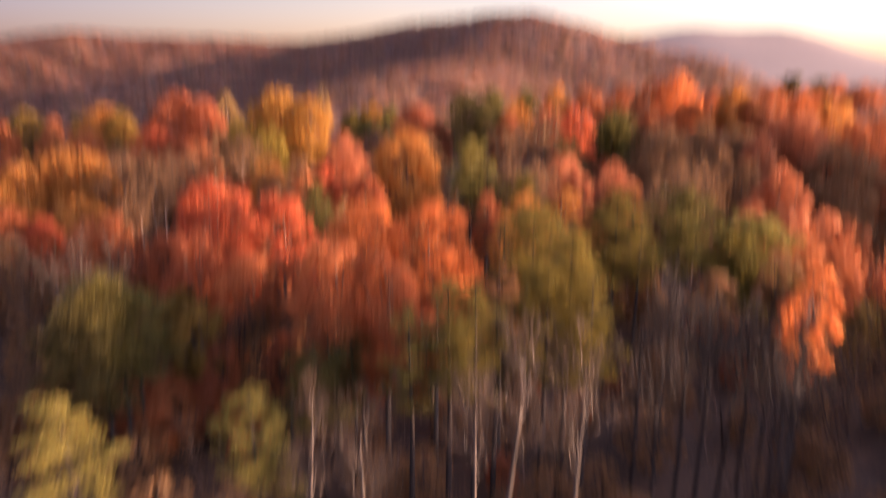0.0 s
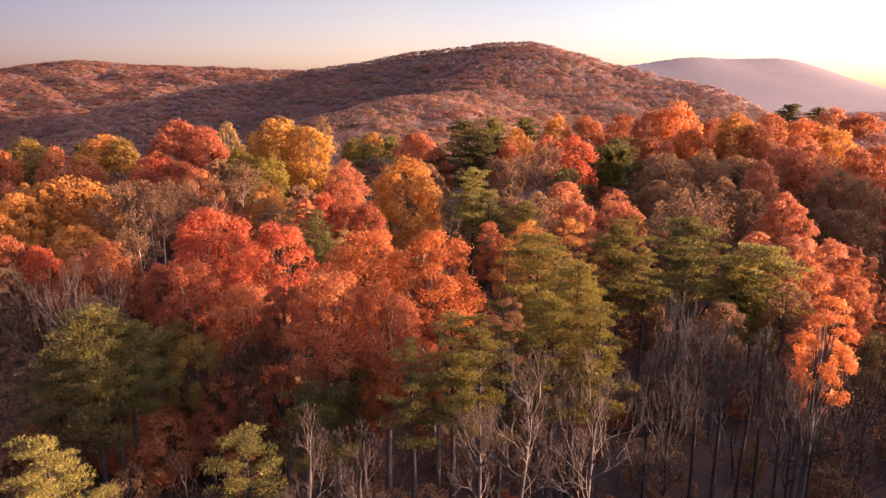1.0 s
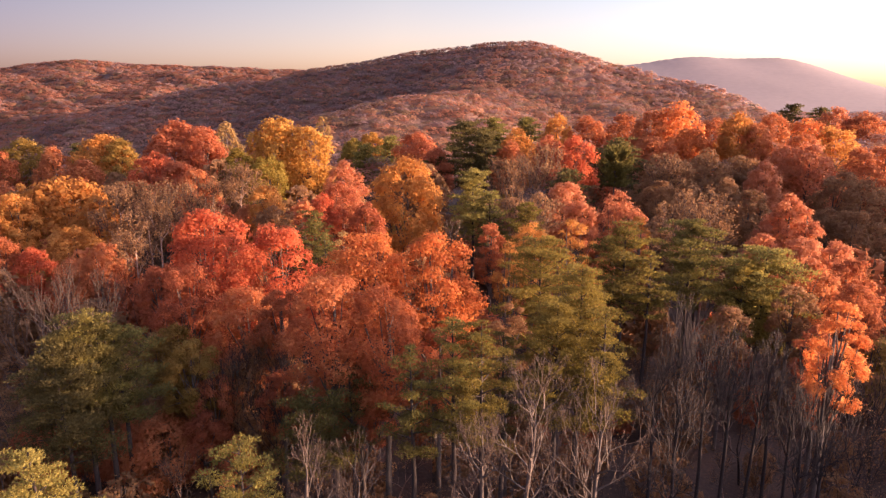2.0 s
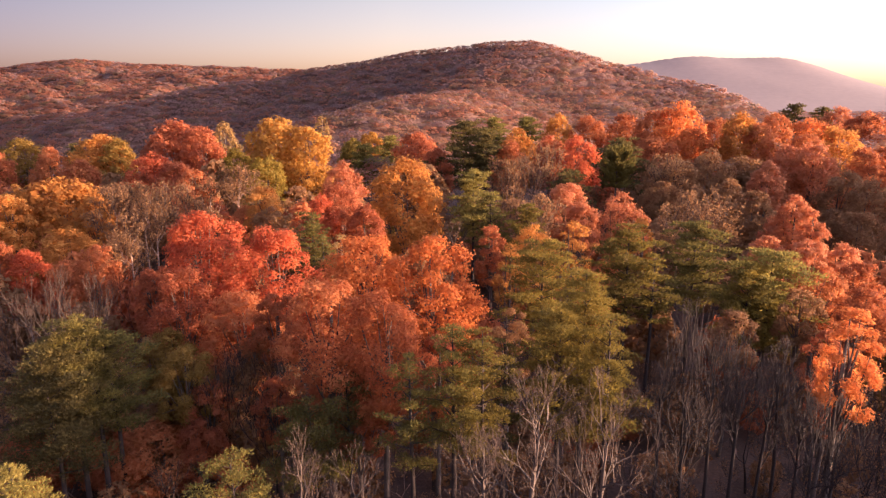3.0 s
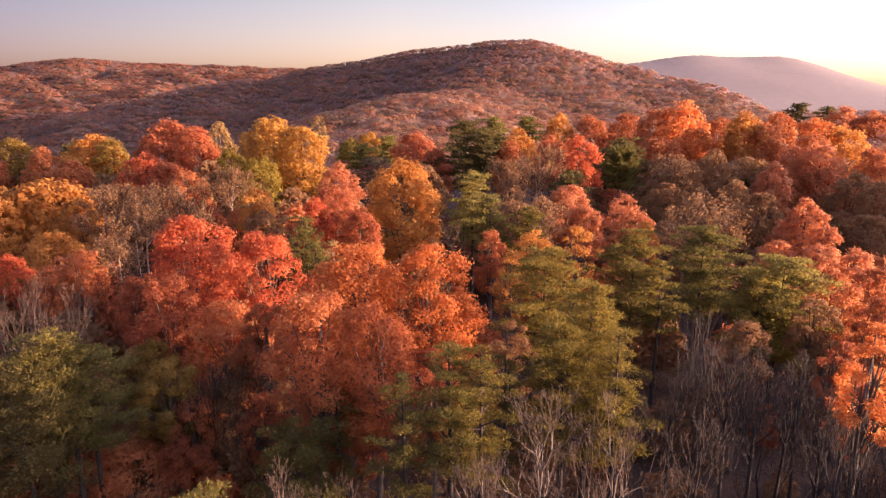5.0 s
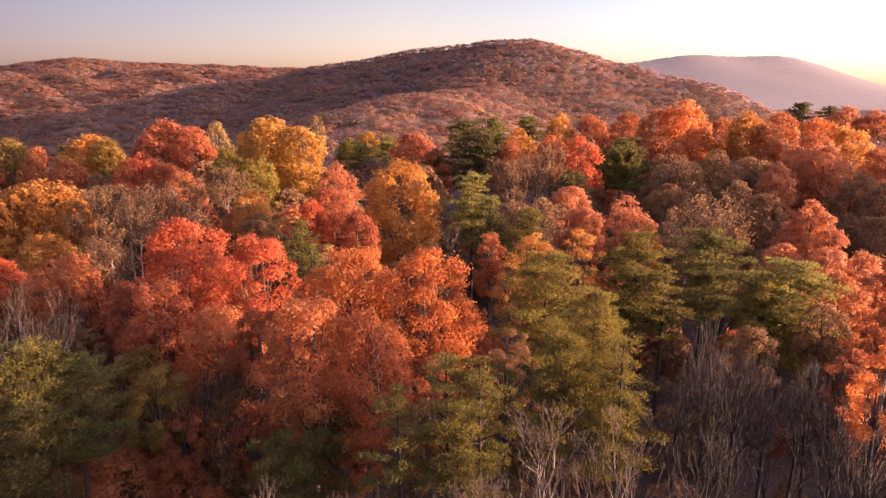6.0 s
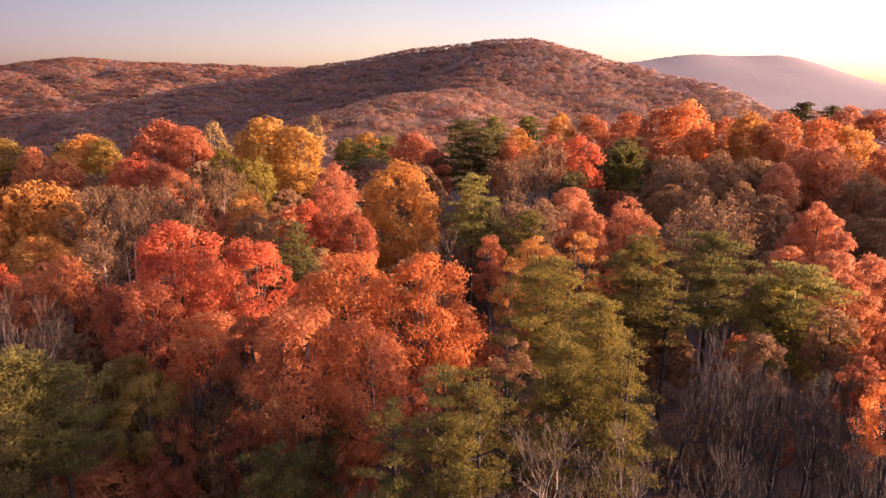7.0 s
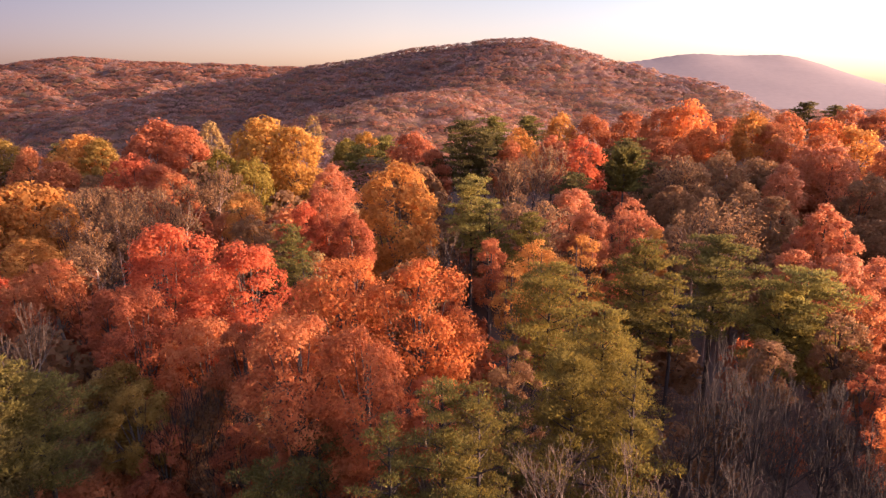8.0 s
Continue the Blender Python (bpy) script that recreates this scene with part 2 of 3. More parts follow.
def leaf_cards(rng, places, normals, length, width, along=None):
    """Small pointed leaves, three corners each; along gives the way they point."""
    n = len(places)
    t = unit(np.cross(normals, sphere_ways(rng, n))) if along is None else along
    b = unit(np.cross(normals, t))
    s = rng.uniform(0.6, 1.4, (n, 1))
    l, w = t * s * length / 2, b * s * width / 2
    skew = rng.uniform(-0.5, 0.3, (n, 1))
    v = np.stack([places + l, places + w + l * skew, places - w * 0.9 - l * 0.7], 1).reshape(-1, 3)
    return v, np.arange(3 * n).reshape(-1, 3)


class Tubes:
    """Tapered round limbs, collected into one mesh."""

    def __init__(self):
        self.v, self.f, self.n = [], [], 0

    def add(self, path, radii, sides):
        path = np.asarray(path, float)
        m = len(path)
        way = unit(np.gradient(path, axis=0))
        side = unit(np.cross(way, np.array([0.31, 0.17, 0.05]) + (np.abs(way[:, :1]) > 0.8) * np.array([0, 1.0, 0])))
        other = np.cross(way, side)
        a = np.arange(sides) / sides * 2 * math.pi
        ring = side[:, None] * np.cos(a)[None, :, None] + other[:, None] * np.sin(a)[None, :, None]
        self.v.append((path[:, None] + ring * np.asarray(radii)[:, None, None]).reshape(-1, 3))
        i, j = np.meshgrid(np.arange(m - 1), np.arange(sides), indexing="ij")
        i, j = i.ravel(), j.ravel()
        k = (j + 1) % sides
        self.f.append(np.stack([i * sides + j, i * sides + k, (i + 1) * sides + k, (i + 1) * sides + j], 1) + self.n)
        self.n += m * sides

    def make(self, name, material, parent):
        return mesh_object(name, np.concatenate(self.v), np.concatenate(self.f), material, parent, True)


def bent(rng, start, way, length, steps, lift, wobble):
    """A wandering path that bends upwards by lift."""
    p, w, out = np.array(start, float), unit(np.array(way, float)), [np.array(start, float)]
    for k in range(steps):
        w = unit(w + np.array([0, 0, lift / steps]) + rng.normal(size=3) * wobble)
        p = p + w * length / steps
        out.append(p.copy())
    return np.array(out), w


TREE_SEED, PLANTED = [100], []
GROUPS = {"maple_tree": "maples of the wood", "oak_tree": "oaks of the wood", "poplar_tree": "poplars of the wood", "pine_tree": "pines of the wood", "bare_tree": "leafless trees of the wood"}


def tree_base(name, x, y, label, category="tree"):
    TREE_SEED[0] += 1
    z = float(ground_height(np.array([x]), np.array([y]))[0])
    PLANTED.append((x, y))
    e = new(name)
    e.empty_display_size = 0.5
    e.location = (x, y, z - 0.15)
    tagged(e, label, category, GROUPS.get(name, ""))
    return e, z - 0.15, np.random.RandomState(TREE_SEED[0])


def lobes_of(rng, radius, low, high, count):
    """Rounded masses that make up a crown, round its middle."""
    u = np.linspace(-0.85, 0.97, count) + rng.uniform(-0.12, 0.12, count)
    turn = np.arange(count) * 2.4 + rng.uniform(0, 6.28) + rng.uniform(-0.4, 0.4, count)
    odd = 1 + 0.22 * np.sin(2 * turn + rng.uniform(0, 6.28)) + 0.12 * np.sin(3 * turn + rng.uniform(0, 6.28))
    reach = radius * 0.84 * np.sqrt(np.clip(1 - u * np.abs(u) ** 0.6, 0.0, 1)) * odd * rng.uniform(0.6, 1.08, count)
    reach *= np.clip(0.65 + 0.7 * (u + 1), 0.5, 1)
    size = radius * rng.uniform(0.19, 0.36, count) * (1.05 - 0.15 * u)
    z = low + 0.8 * size + (u + 1) / 2 * (high - low - 1.7 * size)
    return np.stack([reach * np.cos(turn), reach * np.sin(turn), z], 1), size


LEAF_TREES = {
    "scarlet": ("maple_tree", "maple with a full bright scarlet crown in the wood"),
    "crimson": ("maple_tree", "maple with a dull crimson crown among other trees"),
    "flame": ("maple_tree", "maple with a dense glowing orange-red crown"),
    "rust": ("oak_tree", "oak with a rusty orange autumn crown in the wood"),
    "amber": ("oak_tree", "oak with an amber orange crown, partly sunlit"),
    "gold": ("poplar_tree", "tall poplar with a golden yellow crown on the ridge"),
    "straw": ("poplar_tree", "slender poplar with thin straw-yellow leaves"),
    "ochre": ("oak_tree", "oak with a brownish ochre crown"),
    "olive": ("oak_tree", "oak turning from olive green to yellow"),
    "rose": ("maple_tree", "maple with a pinkish red crown in low sun"),
    "brown": ("oak_tree", "small understorey oak with withered brown leaves"),
}


def broadleaf(colour, x, y, top, radius, sparse=False, fine=1.0, low=None, most=8000):
    """A leafy tree: trunk with limbs, and a crown of leaf masses."""
    name, label = LEAF_TREES[colour]
    e, z0, rng = tree_base(name, x, y, label)
    h = top - z0
    depth = math.hypot(x, y)
    base = min(max(h - radius * 3.1, h * 0.2), h * 0.6) if low is None else low
    count = int(np.clip(20 + radius * 7, 26, 62))
    centres, sizes = lobes_of(rng, radius, base, h, count)
    lean = rng.normal(size=2) * 0.3
    tube = Tubes()
    r0 = 0.009 * h + 0.04
    fork = base + (h - base) * 0.3
    path = np.array([[0, 0, 0], [lean[0] * 0.3, lean[1] * 0.3, fork * 0.5], [lean[0], lean[1], fork], [lean[0] * 1.2, lean[1] * 1.2, h - radius * 0.5]])
    tube.add(path, [r0 * 1.25, r0, r0 * 0.75, 0.03], 7)
    for c, s in list(zip(centres, sizes))[::2 if 0 < depth < 70 else 5]:
        k = rng.uniform(0.5, 1.0) * fork
        start = np.array([lean[0] * k / fork, lean[1] * k / fork, max(k, min(base * 0.8, c[2] - 1))])
        mid = (start + c) / 2 + rng.normal(size=3) * 0.25
        tube.add([start, mid, c + unit(c - start) * s * 0.6], [r0 * 0.42, r0 * 0.3, 0.015], 4)
    tube.make("trunk", BARK["brown"], e)
    # leaves on the masses: a loose body inside, fine leaves on what shows of the outside
    middle = np.array([0, 0, base + (h - base) * 0.4])
    area = (sizes ** 2).sum() * 4 * math.pi * 0.5
    finest = float(np.clip(depth * 0.003, 0.1, 0.55)) * fine
    cap = most if most < 8000 else (13000 if depth < 75 else 8800 if depth < 115 else 5400)
    n = min(int(area * (0.55 if sparse else 1.15) / (0.36 * finest ** 2)), cap)
    length = max(finest, math.sqrt(area * (0.42 if sparse else 0.72) / (0.36 * n)))
    inner = n // 4
    leaf_v, leaf_n = [], 0
    for number, share, near_to, far_to in ((n, 1.0, 0.72, 1.12), (inner, 1.5, 0.5, 0.85)):
        if not number:
            continue
        pick = rng.choice(len(sizes), number * 2, p=sizes ** 2 / (sizes ** 2).sum())
        way = sphere_ways(rng, number * 2)
        out = unit(centres - middle)[pick]
        flip = (way * out).sum(1) < -0.35
        way[flip] -= 2 * (way[flip] * out[flip]).sum(1, keepdims=True) * out[flip]
        lump = 1 + 0.17 * np.sin(way[:, 0] * 7 + pick) * np.cos(way[:, 1] * 6 + pick * 2) + 0.11 * np.sin(way[:, 2] * 11 + pick * 3)
        d = sizes[pick] * lump * rng.uniform(near_to, far_to, number * 2) * (1 + 0.35 * rng.uniform(size=number * 2) ** 6)
        places = centres[pick] + way * d[:, None] * np.array([1.05, 1.05, 0.88])
        # leave out what is buried in a neighbouring mass
        deep = np.zeros(len(places), bool)
        for c, size in zip(centres, sizes):
            deep |= ((places - c) ** 2).sum(1) < (0.62 * size) ** 2
        shown = np.flatnonzero(~deep)[:number] if share == 1.0 else np.arange(number)
        normals = unit(way[shown] * 0.9 + sphere_ways(rng, len(shown)) * 0.55 + np.array([0, 0, 0.2]))
        v, f = leaf_cards(rng, places[shown], normals, length * share, length * share * 0.8)
        leaf_v.append(v)
        leaf_n += len(shown)
    v, f = np.concatenate(leaf_v), np.arange(3 * leaf_n).reshape(-1, 3)
    mesh_object("crown", v, f, LEAF[colour], e)
    return e


PINE_LABEL = {
    "green": "pine with olive-green needles in flat layers",
    "gold": "pine with yellowing needles lit by low sun",
    "olive": "spreading pine with drooping olive-green boughs",
    "dark": "dark green pine with needles darkened as in shade",
    "bright": "pine with bright yellow-green needles, lightened as in the sun",
}


def spire(colour, x, y, top, radius):
    """A pointed pine: straight trunk, whorls of boughs, tufts of needles lying along them."""
    e, z0, rng = tree_base("pine_tree", x, y, "slender pine with layered boughs rising over its neighbours")
    h = top - z0
    depth = math.hypot(x, y)
    tube = Tubes()
    r0 = 0.011 * h + 0.05
    tube.add([[0, 0, 0], [0.1, 0.05, h * 0.5], [0, 0, h - 0.3]], [r0 * 1.2, r0 * 0.75, 0.03], 7)
    low = max(h - radius * 2.5, h * 0.2)
    whorls = int(np.clip((h - low) / (0.26 * radius + 0.2), 8, 13))
    card = float(np.clip(depth * 0.0056, 0.2, 0.8))
    places, normals, along = [], [], []
    for w in range(whorls):
        t = (w + 0.2) / whorls
        z = low + (h - low) * t
        reach = radius * (1 - t ** 3.0) ** 0.75 * (0.7 + 0.3 * min(1, t * 3)) + 0.3
        for b in range(7 if t < 0.7 else 5):
            a = b * 6.283 / (7 if t < 0.7 else 5) + w * 0.7 + rng.uniform(-0.35, 0.35)
            l = reach * rng.uniform(0.55, 1.18)
            path, _ = bent(rng, (0, 0, z), (math.cos(a), math.sin(a), 0.05 + 0.7 * t), l, 4, 0.3, 0.06)
            tube.add(path, np.linspace(r0 * 0.35 * (1 - t) + 0.02, 0.01, 5), 3)
            # plumes of needles along the bough, on both sides and at its tip
            plumes = int(np.clip(l / 0.3, 4, 12))
            for q in range(plumes):
                s = 1.0 if q == 0 else rng.uniform(0.3, 0.95)
                i = min(int(s * 4), 3)
                p = path[i] + (path[i + 1] - path[i]) * (s * 4 - i)
                way = unit(path[i + 1] - path[i])
                side = np.array([-way[1], way[0], 0.0]) * rng.choice([-1, 1]) * (0.15 if q == 0 else rng.uniform(0.5, 1.1))
                way = unit(way + side + np.array([0, 0, 0.22]))
                size = (0.45 + 0.17 * l) * rng.uniform(0.7, 1.25)
                k = int(np.clip(size * size * 2.6 / (card * card * 0.17), 10, 60))
                d = rng.uniform(-0.15, 1, k)
                fat = size * 0.34 * np.sqrt(np.clip(1.05 - d, 0.05, 1))[:, None]
                off = rng.normal(size=(k, 3)) * np.array([0.62, 0.62, 0.3]) * fat
                places.append(p + way * (d * size)[:, None] + off + np.array([0, 0, 0.05]))
                normals.append(sphere_ways(rng, k))
                along.append(unit(way + sphere_ways(rng, k) * 0.55 + np.array([0, 0, 0.2])))
    k = 40
    places.append(rng.normal(size=(k, 3)) * np.array([0.25, 0.25, 0.4]) * min(1, radius / 2.5) + np.array([0, 0, h - 0.5]))
    normals.append(sphere_ways(rng, k))
    along.append(unit(sphere_ways(rng, k) * 0.5 + np.array([0, 0, 1])))
    places, normals, along = np.concatenate(places), np.concatenate(normals), np.concatenate(along)
    tube.make("trunk", BARK["brown"], e)
    v, f = leaf_cards(rng, places, normals, card * 1.55, card * 0.36, along)
    mesh_object("crown", v, f, NEEDLE["olive"], e)
    return e


def pine(colour, x, y, top, radius):
    """An old pine: a ragged rounded crown of feathery sprays on uneven boughs."""
    e, z0, rng = tree_base("pine_tree", x, y, PINE_LABEL[colour])
    h = top - z0
    depth = math.hypot(x, y)
    tube = Tubes()
    r0 = 0.009 * h + 0.04
    tube.add([[0, 0, 0], [0.15, 0.1, h * 0.5], [0, 0, h - 0.4]], [r0 * 1.2, r0 * 0.75, 0.03], 7)
    low = min(max(h - radius * 2.7, h * 0.15), h * 0.6)
    boughs = int(np.clip(20 + 6 * radius, 26, 46))
    card = float(np.clip(depth * 0.0042, 0.13, 0.65))
    places, normals, along = [], [], []
    lean, squash = rng.uniform(0, 6.28), rng.uniform(0.1, 0.3)
    for b in range(boughs):
        t = ((b + rng.uniform(0, 1)) / boughs) ** 0.85
        a = b * 2.4 + rng.uniform(-0.5, 0.5)
        wide = radius * (1 - t ** 2.6) ** 0.6 * (0.8 + 0.2 * min(1, t * 4)) * (1 + squash * math.cos(2 * (a - lean)))
        l = wide * rng.choice([0.6, 0.85, 1.0, 1.1, 1.22]) + 0.15
        z = low + (h - low) * t * 0.93
        path, _ = bent(rng, (0, 0, z - 0.22 * l), (math.cos(a), math.sin(a), 0.15 + 0.5 * t), l, 4, 0.2, 0.1)
        tube.add(path, np.linspace(r0 * 0.35 * (1 - t) + 0.02, 0.01, 5), 3)
        # two or three shelves of needle tufts on each bough, the outer one the largest
        for q, at in enumerate((1.0, 0.7, 0.45) if l > 1.2 else (0.95, 0.6)):
            i = min(int(at * 4), 3)
            c = path[i] + (path[i + 1] - path[i]) * (at * 4 - i) + rng.normal(size=3) * 0.12 * radius * np.array([1, 1, 0.5])
            size = radius * rng.uniform(0.24, 0.42) * (1.0 - 0.4 * t) * (1 if q == 0 else 0.85)
            k = int(np.clip(size * size * 15 / (card * card), 20, 330))
            way = sphere_ways(rng, k)
            way[:, 2] = np.where(rng.uniform(size=k) < 0.7, np.abs(way[:, 2]), way[:, 2])
            tuft = 1 + 0.25 * np.sin(way[:, 0] * 8 + b) * np.cos(way[:, 1] * 7 + q)
            out = way * (size * tuft * rng.uniform(0.55, 1.05, k))[:, None] * np.array([1.25, 1.25, 0.3])
            places.append(c + out + np.array([0, 0, 0.1 * size]))
            normals.append(unit(way * 0.5 + sphere_ways(rng, k)))
            along.append(unit(way * np.array([0.9, 0.9, 0.4]) + sphere_ways(rng, k) * 0.6 + np.array([0, 0, 0.45])))
    places, normals, along = np.concatenate(places), np.concatenate(normals), np.concatenate(along)
    tube.make("trunk", BARK["grey"], e)
    v, f = leaf_cards(rng, places, normals, card * 1.25, card * 0.46, along)
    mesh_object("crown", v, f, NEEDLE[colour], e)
    return e


BARE_LABEL = {
    "pale": "leafless tree with pale sunlit spreading twigs",
    "grey": "leafless grey-brown tree with upright branches darkened as in shade",
    "russet": "nearly leafless tree with fine russet twigs",
}


def along_path(path, s):
    """The place and the way at a share s of a path."""
    n = len(path) - 1
    i = min(int(s * n), n - 1)
    return path[i] + (path[i + 1] - path[i]) * (s * n - i), unit(path[i + 1] - path[i])


def grow(rng, start, way, length, out, rich):
    """A limb that forks again and again into finer, rising twigs, as a list of (path, level)."""
    last = 4 + rich
    todo = [(np.array(start, float), unit(np.array(way, float)), length * (0.3 - 0.025 * rich), 0)]
    while todo:
        p, w, l, age = todo.pop()
        path, end = bent(rng, p, w, l, 2, 0.1, 0.07)
        out.append((path, (1, 2, 2, 3, 3, 4, 4)[age + (0 if rich or age < 2 else 1)]))
        if age == last:
            continue
        side = unit(np.cross(end, sphere_ways(rng, 1)[0]))
        for k in range(3 if rng.uniform() < 0.45 - 0.12 * rich else 2):
            turn = side * (rng.uniform(0.3, 0.6), -rng.uniform(0.35, 0.7), 0.1)[k] + sphere_ways(rng, 1)[0] * 0.14
            todo.append((path[-1], unit(end + turn + np.array([0, 0, 0.07])), l * rng.uniform(0.66, 0.92), age + 1))


def bare(colour, x, y, top, radius, leaves=0, limbs=8):
    """A leafless tree: each main limb with its branches and twigs is a part."""
    e, z0, rng = tree_base("bare_tree", x, y, BARE_LABEL[colour])
    h = top - z0
    depth = math.hypot(x, y)
    fat = max(1.0, depth / 45)
    r0 = 0.006 * h + 0.015
    fork = max(h - radius * (2.6 if colour == "grey" else 1.8), h * 0.3)
    tube = Tubes()
    lean = rng.normal(size=2) * 0.35
    tip = np.array([lean[0], lean[1], fork])
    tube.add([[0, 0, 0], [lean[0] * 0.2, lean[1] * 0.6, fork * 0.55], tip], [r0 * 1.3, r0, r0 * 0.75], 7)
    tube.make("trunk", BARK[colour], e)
    trees, rich = [], 0 if limbs < 4 or depth > 52 else 1 if depth > 33 else 2
    for k in range(limbs):
        a = k * 6.283 / max(limbs - 1, 1) + rng.uniform(-0.4, 0.4)
        spread = 0.15 if k == 0 else rng.uniform(0.35, 1.5)
        start = tip * (1 - 0.3 * rng.uniform(0, 1) * (k > 0))
        out = []
        grow(rng, start, (math.cos(a) * spread, math.sin(a) * spread, 1.0), (h - fork) * rng.uniform(0.68, 0.85) * (1 + 0.08 * spread), out, rich)
        trees.append(out)
    points = np.concatenate([p for out in trees for p, level in out])
    high = np.percentile(points[:, 2], 98.5) - fork
    wide = np.percentile(np.hypot(points[:, 0] - tip[0], points[:, 1] - tip[1]), 84)
    fit_xy, fit_z = radius / wide, (h - fork) / high
    thick = {1: (r0 * 0.5, r0 * 0.32), 2: (r0 * 0.26, r0 * 0.18), 3: (0.018, 0.011), 4: (0.011, 0.006)}
    ends, twigs = [], Tubes()
    for out in trees:
        limb = Tubes()
        for path, level in out:
            path = path.copy()
            up = path[:, 2] > fork
            path[up, 2] = fork + (path[up, 2] - fork) * fit_z
            path[:, :2] = tip[:2] + (path[:, :2] - tip[:2]) * fit_xy
            a, b = thick[level]
            if level > 2:
                a, b = a * fat, b * fat
            (twigs if level > 2 else limb).add(path, np.linspace(max(a, 0.006), b, len(path)), 5 if level == 1 else 3)
            if level == 4 or (level == 3 and not rich):
                ends += [path[-1], (path[0] + path[-1]) / 2]
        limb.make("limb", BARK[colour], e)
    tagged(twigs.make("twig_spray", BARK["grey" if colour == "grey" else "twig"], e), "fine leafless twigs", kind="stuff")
    if colour == "russet" or leaves:
        ends = np.array(ends)
        keep = np.repeat(ends[rng.uniform(size=len(ends)) < (leaves or 0.9)], 3, axis=0)
        card = float(np.clip(depth * 0.0031, 0.11, 0.4))
        v, f = leaf_cards(rng, keep + rng.normal(size=keep.shape) * 0.25, sphere_ways(rng, len(keep)), card, card * 0.7)
        mesh_object("withered_leaves", v, f, LEAF["brown"], e)
    return e


def woodland(name, label, x, y, radius, height, cover, card, material, seed):
    """Far trees as one uncounted mass: each a loose rounded crown of leaf clumps."""
    rng = np.random.RandomState(seed)
    count = np.maximum((math.pi * radius ** 2 * cover / (0.4 * card * card)).astype(int), 6)
    z = ground_height(x, y)
    mid = np.stack([x, y, z + height - radius * 0.5], 1)
    tree = np.repeat(np.arange(len(x)), count)
    n = len(tree)
    way = sphere_ways(rng, n)
    way[:, 2] = np.where(way[:, 2] < -0.25, -way[:, 2], way[:, 2])
    bump = 1 + 0.15 * np.sin(way[:, 0] * 6 + x[tree]) * np.cos(way[:, 1] * 5 + y[tree])
    p = mid[tree] + way * (radius[tree] * bump * rng.uniform(0.75, 1.05, n))[:, None] * np.array([1.12, 1.12, 0.5])
    low = rng.uniform(size=n) < 0.15
    p[low, 2] = (z + rng.uniform(0, 0.8, len(x)) * height)[tree[low]] + rng.uniform(-1.5, 1.5, low.sum())
    lean = np.stack([ground_height(x - 14, y) - ground_height(x + 14, y), ground_height(x, y - 14) - ground_height(x, y + 14), np.full(len(x), 28.0)], 1)
    nrm = unit(way * 0.28 + unit(lean)[tree] * 0.55 + sphere_ways(rng, n) * 0.1)
    v, f = leaf_cards(rng, p, nrm, card, card * 0.8)
    tint = np.repeat(rng.uniform(0, 1, len(x))[tree], 3)
    ob = mesh_object(name, v, f, material, None, False, tint)
    return tagged(ob, label, "woodland", kind="stuff")


def scatter(seed, x0, x1, y0, y1, gap):
    """Uneven planting over a stretch of the plan: a shaken grid."""
    rng = np.random.RandomState(seed)
    gx, gy = np.meshgrid(np.arange(x0, x1, gap), np.arange(y0, y1, gap))
    x = gx.ravel() + rng.uniform(-0.75, 0.75, gx.size) * gap
    y = gy.ravel() + rng.uniform(-0.75, 0.75, gx.size) * gap
    return x, y, rng


# ---- ground: one sheet from the wood to the horizon ----
gx = np.concatenate([np.linspace(-3400, -1700, 10), np.linspace(-1675, -700, 44), np.linspace(-688, 588, 132), np.linspace(610, 1400, 26), np.linspace(1450, 3400, 12)])
gy = np.concatenate([np.linspace(-1500, -60, 12), np.linspace(-40, 400, 80), np.linspace(409, 1420, 105), np.linspace(1438, 2100, 38), np.linspace(2150, 3600, 14)])
GX, GY = np.meshgrid(gx, gy)
GZ = ground_height(GX, GY)
ids = np.arange(GX.size).reshape(GX.shape)
quads = np.stack([ids[:-1, :-1], ids[:-1, 1:], ids[1:, 1:], ids[1:, :-1]], -1).reshape(-1, 4)
ground = mesh_object("ground", np.stack([GX.ravel(), GY.ravel(), GZ.ravel()], 1), quads, LITTER, None, True)
ground.data.materials.append(HILL_LITTER)
ground.data.polygons.foreach_set("material_index", (GY[:-1, :-1].ravel() > 400).astype(np.int32))
tagged(ground, "wooded ground covered with brown fallen leaves", "ground", kind="structure")

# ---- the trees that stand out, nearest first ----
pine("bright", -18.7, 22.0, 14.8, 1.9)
bare("pale", -7.6, 24.0, 14.5, 1.8)
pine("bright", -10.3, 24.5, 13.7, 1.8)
bare("pale", -4.5, 25.2, 13.0, 1.8)
bare("pale", 1.7, 25.5, 14.2, 1.6)
bare("pale", 3.5, 26.4, 16.8, 2.6)
bare("pale", 7.7, 27.2, 16.1, 2.8)
bare("grey", 13.9, 31.0, 13.5, 1.9)
pine("green", -2.3, 31.8, 15.7, 1.6)
pine("gold", 1.9, 32.0, 17.0, 1.9)
bare("grey", 22.2, 32.0, 12.2, 1.6)
pine("green", 0.2, 32.5, 17.0, 1.9)
bare("grey", 24.1, 33.0, 12.9, 2.0)
pine("gold", 9.7, 34.0, 16.9, 1.9)
broadleaf("flame", 24.6, 34.5, 17.4, 1.7, low=13.0)
pine("gold", 6.9, 35.0, 17.1, 2.5)
pine("green", -8.9, 35.0, 10.7, 2.2)
bare("grey", 18.6, 35.0, 15.0, 1.8)
pine("dark", -26.2, 36.0, 13.3, 3.0)
bare("grey", 23.7, 36.0, 11.9, 1.8)
pine("green", 3.6, 36.0, 14.9, 1.5)
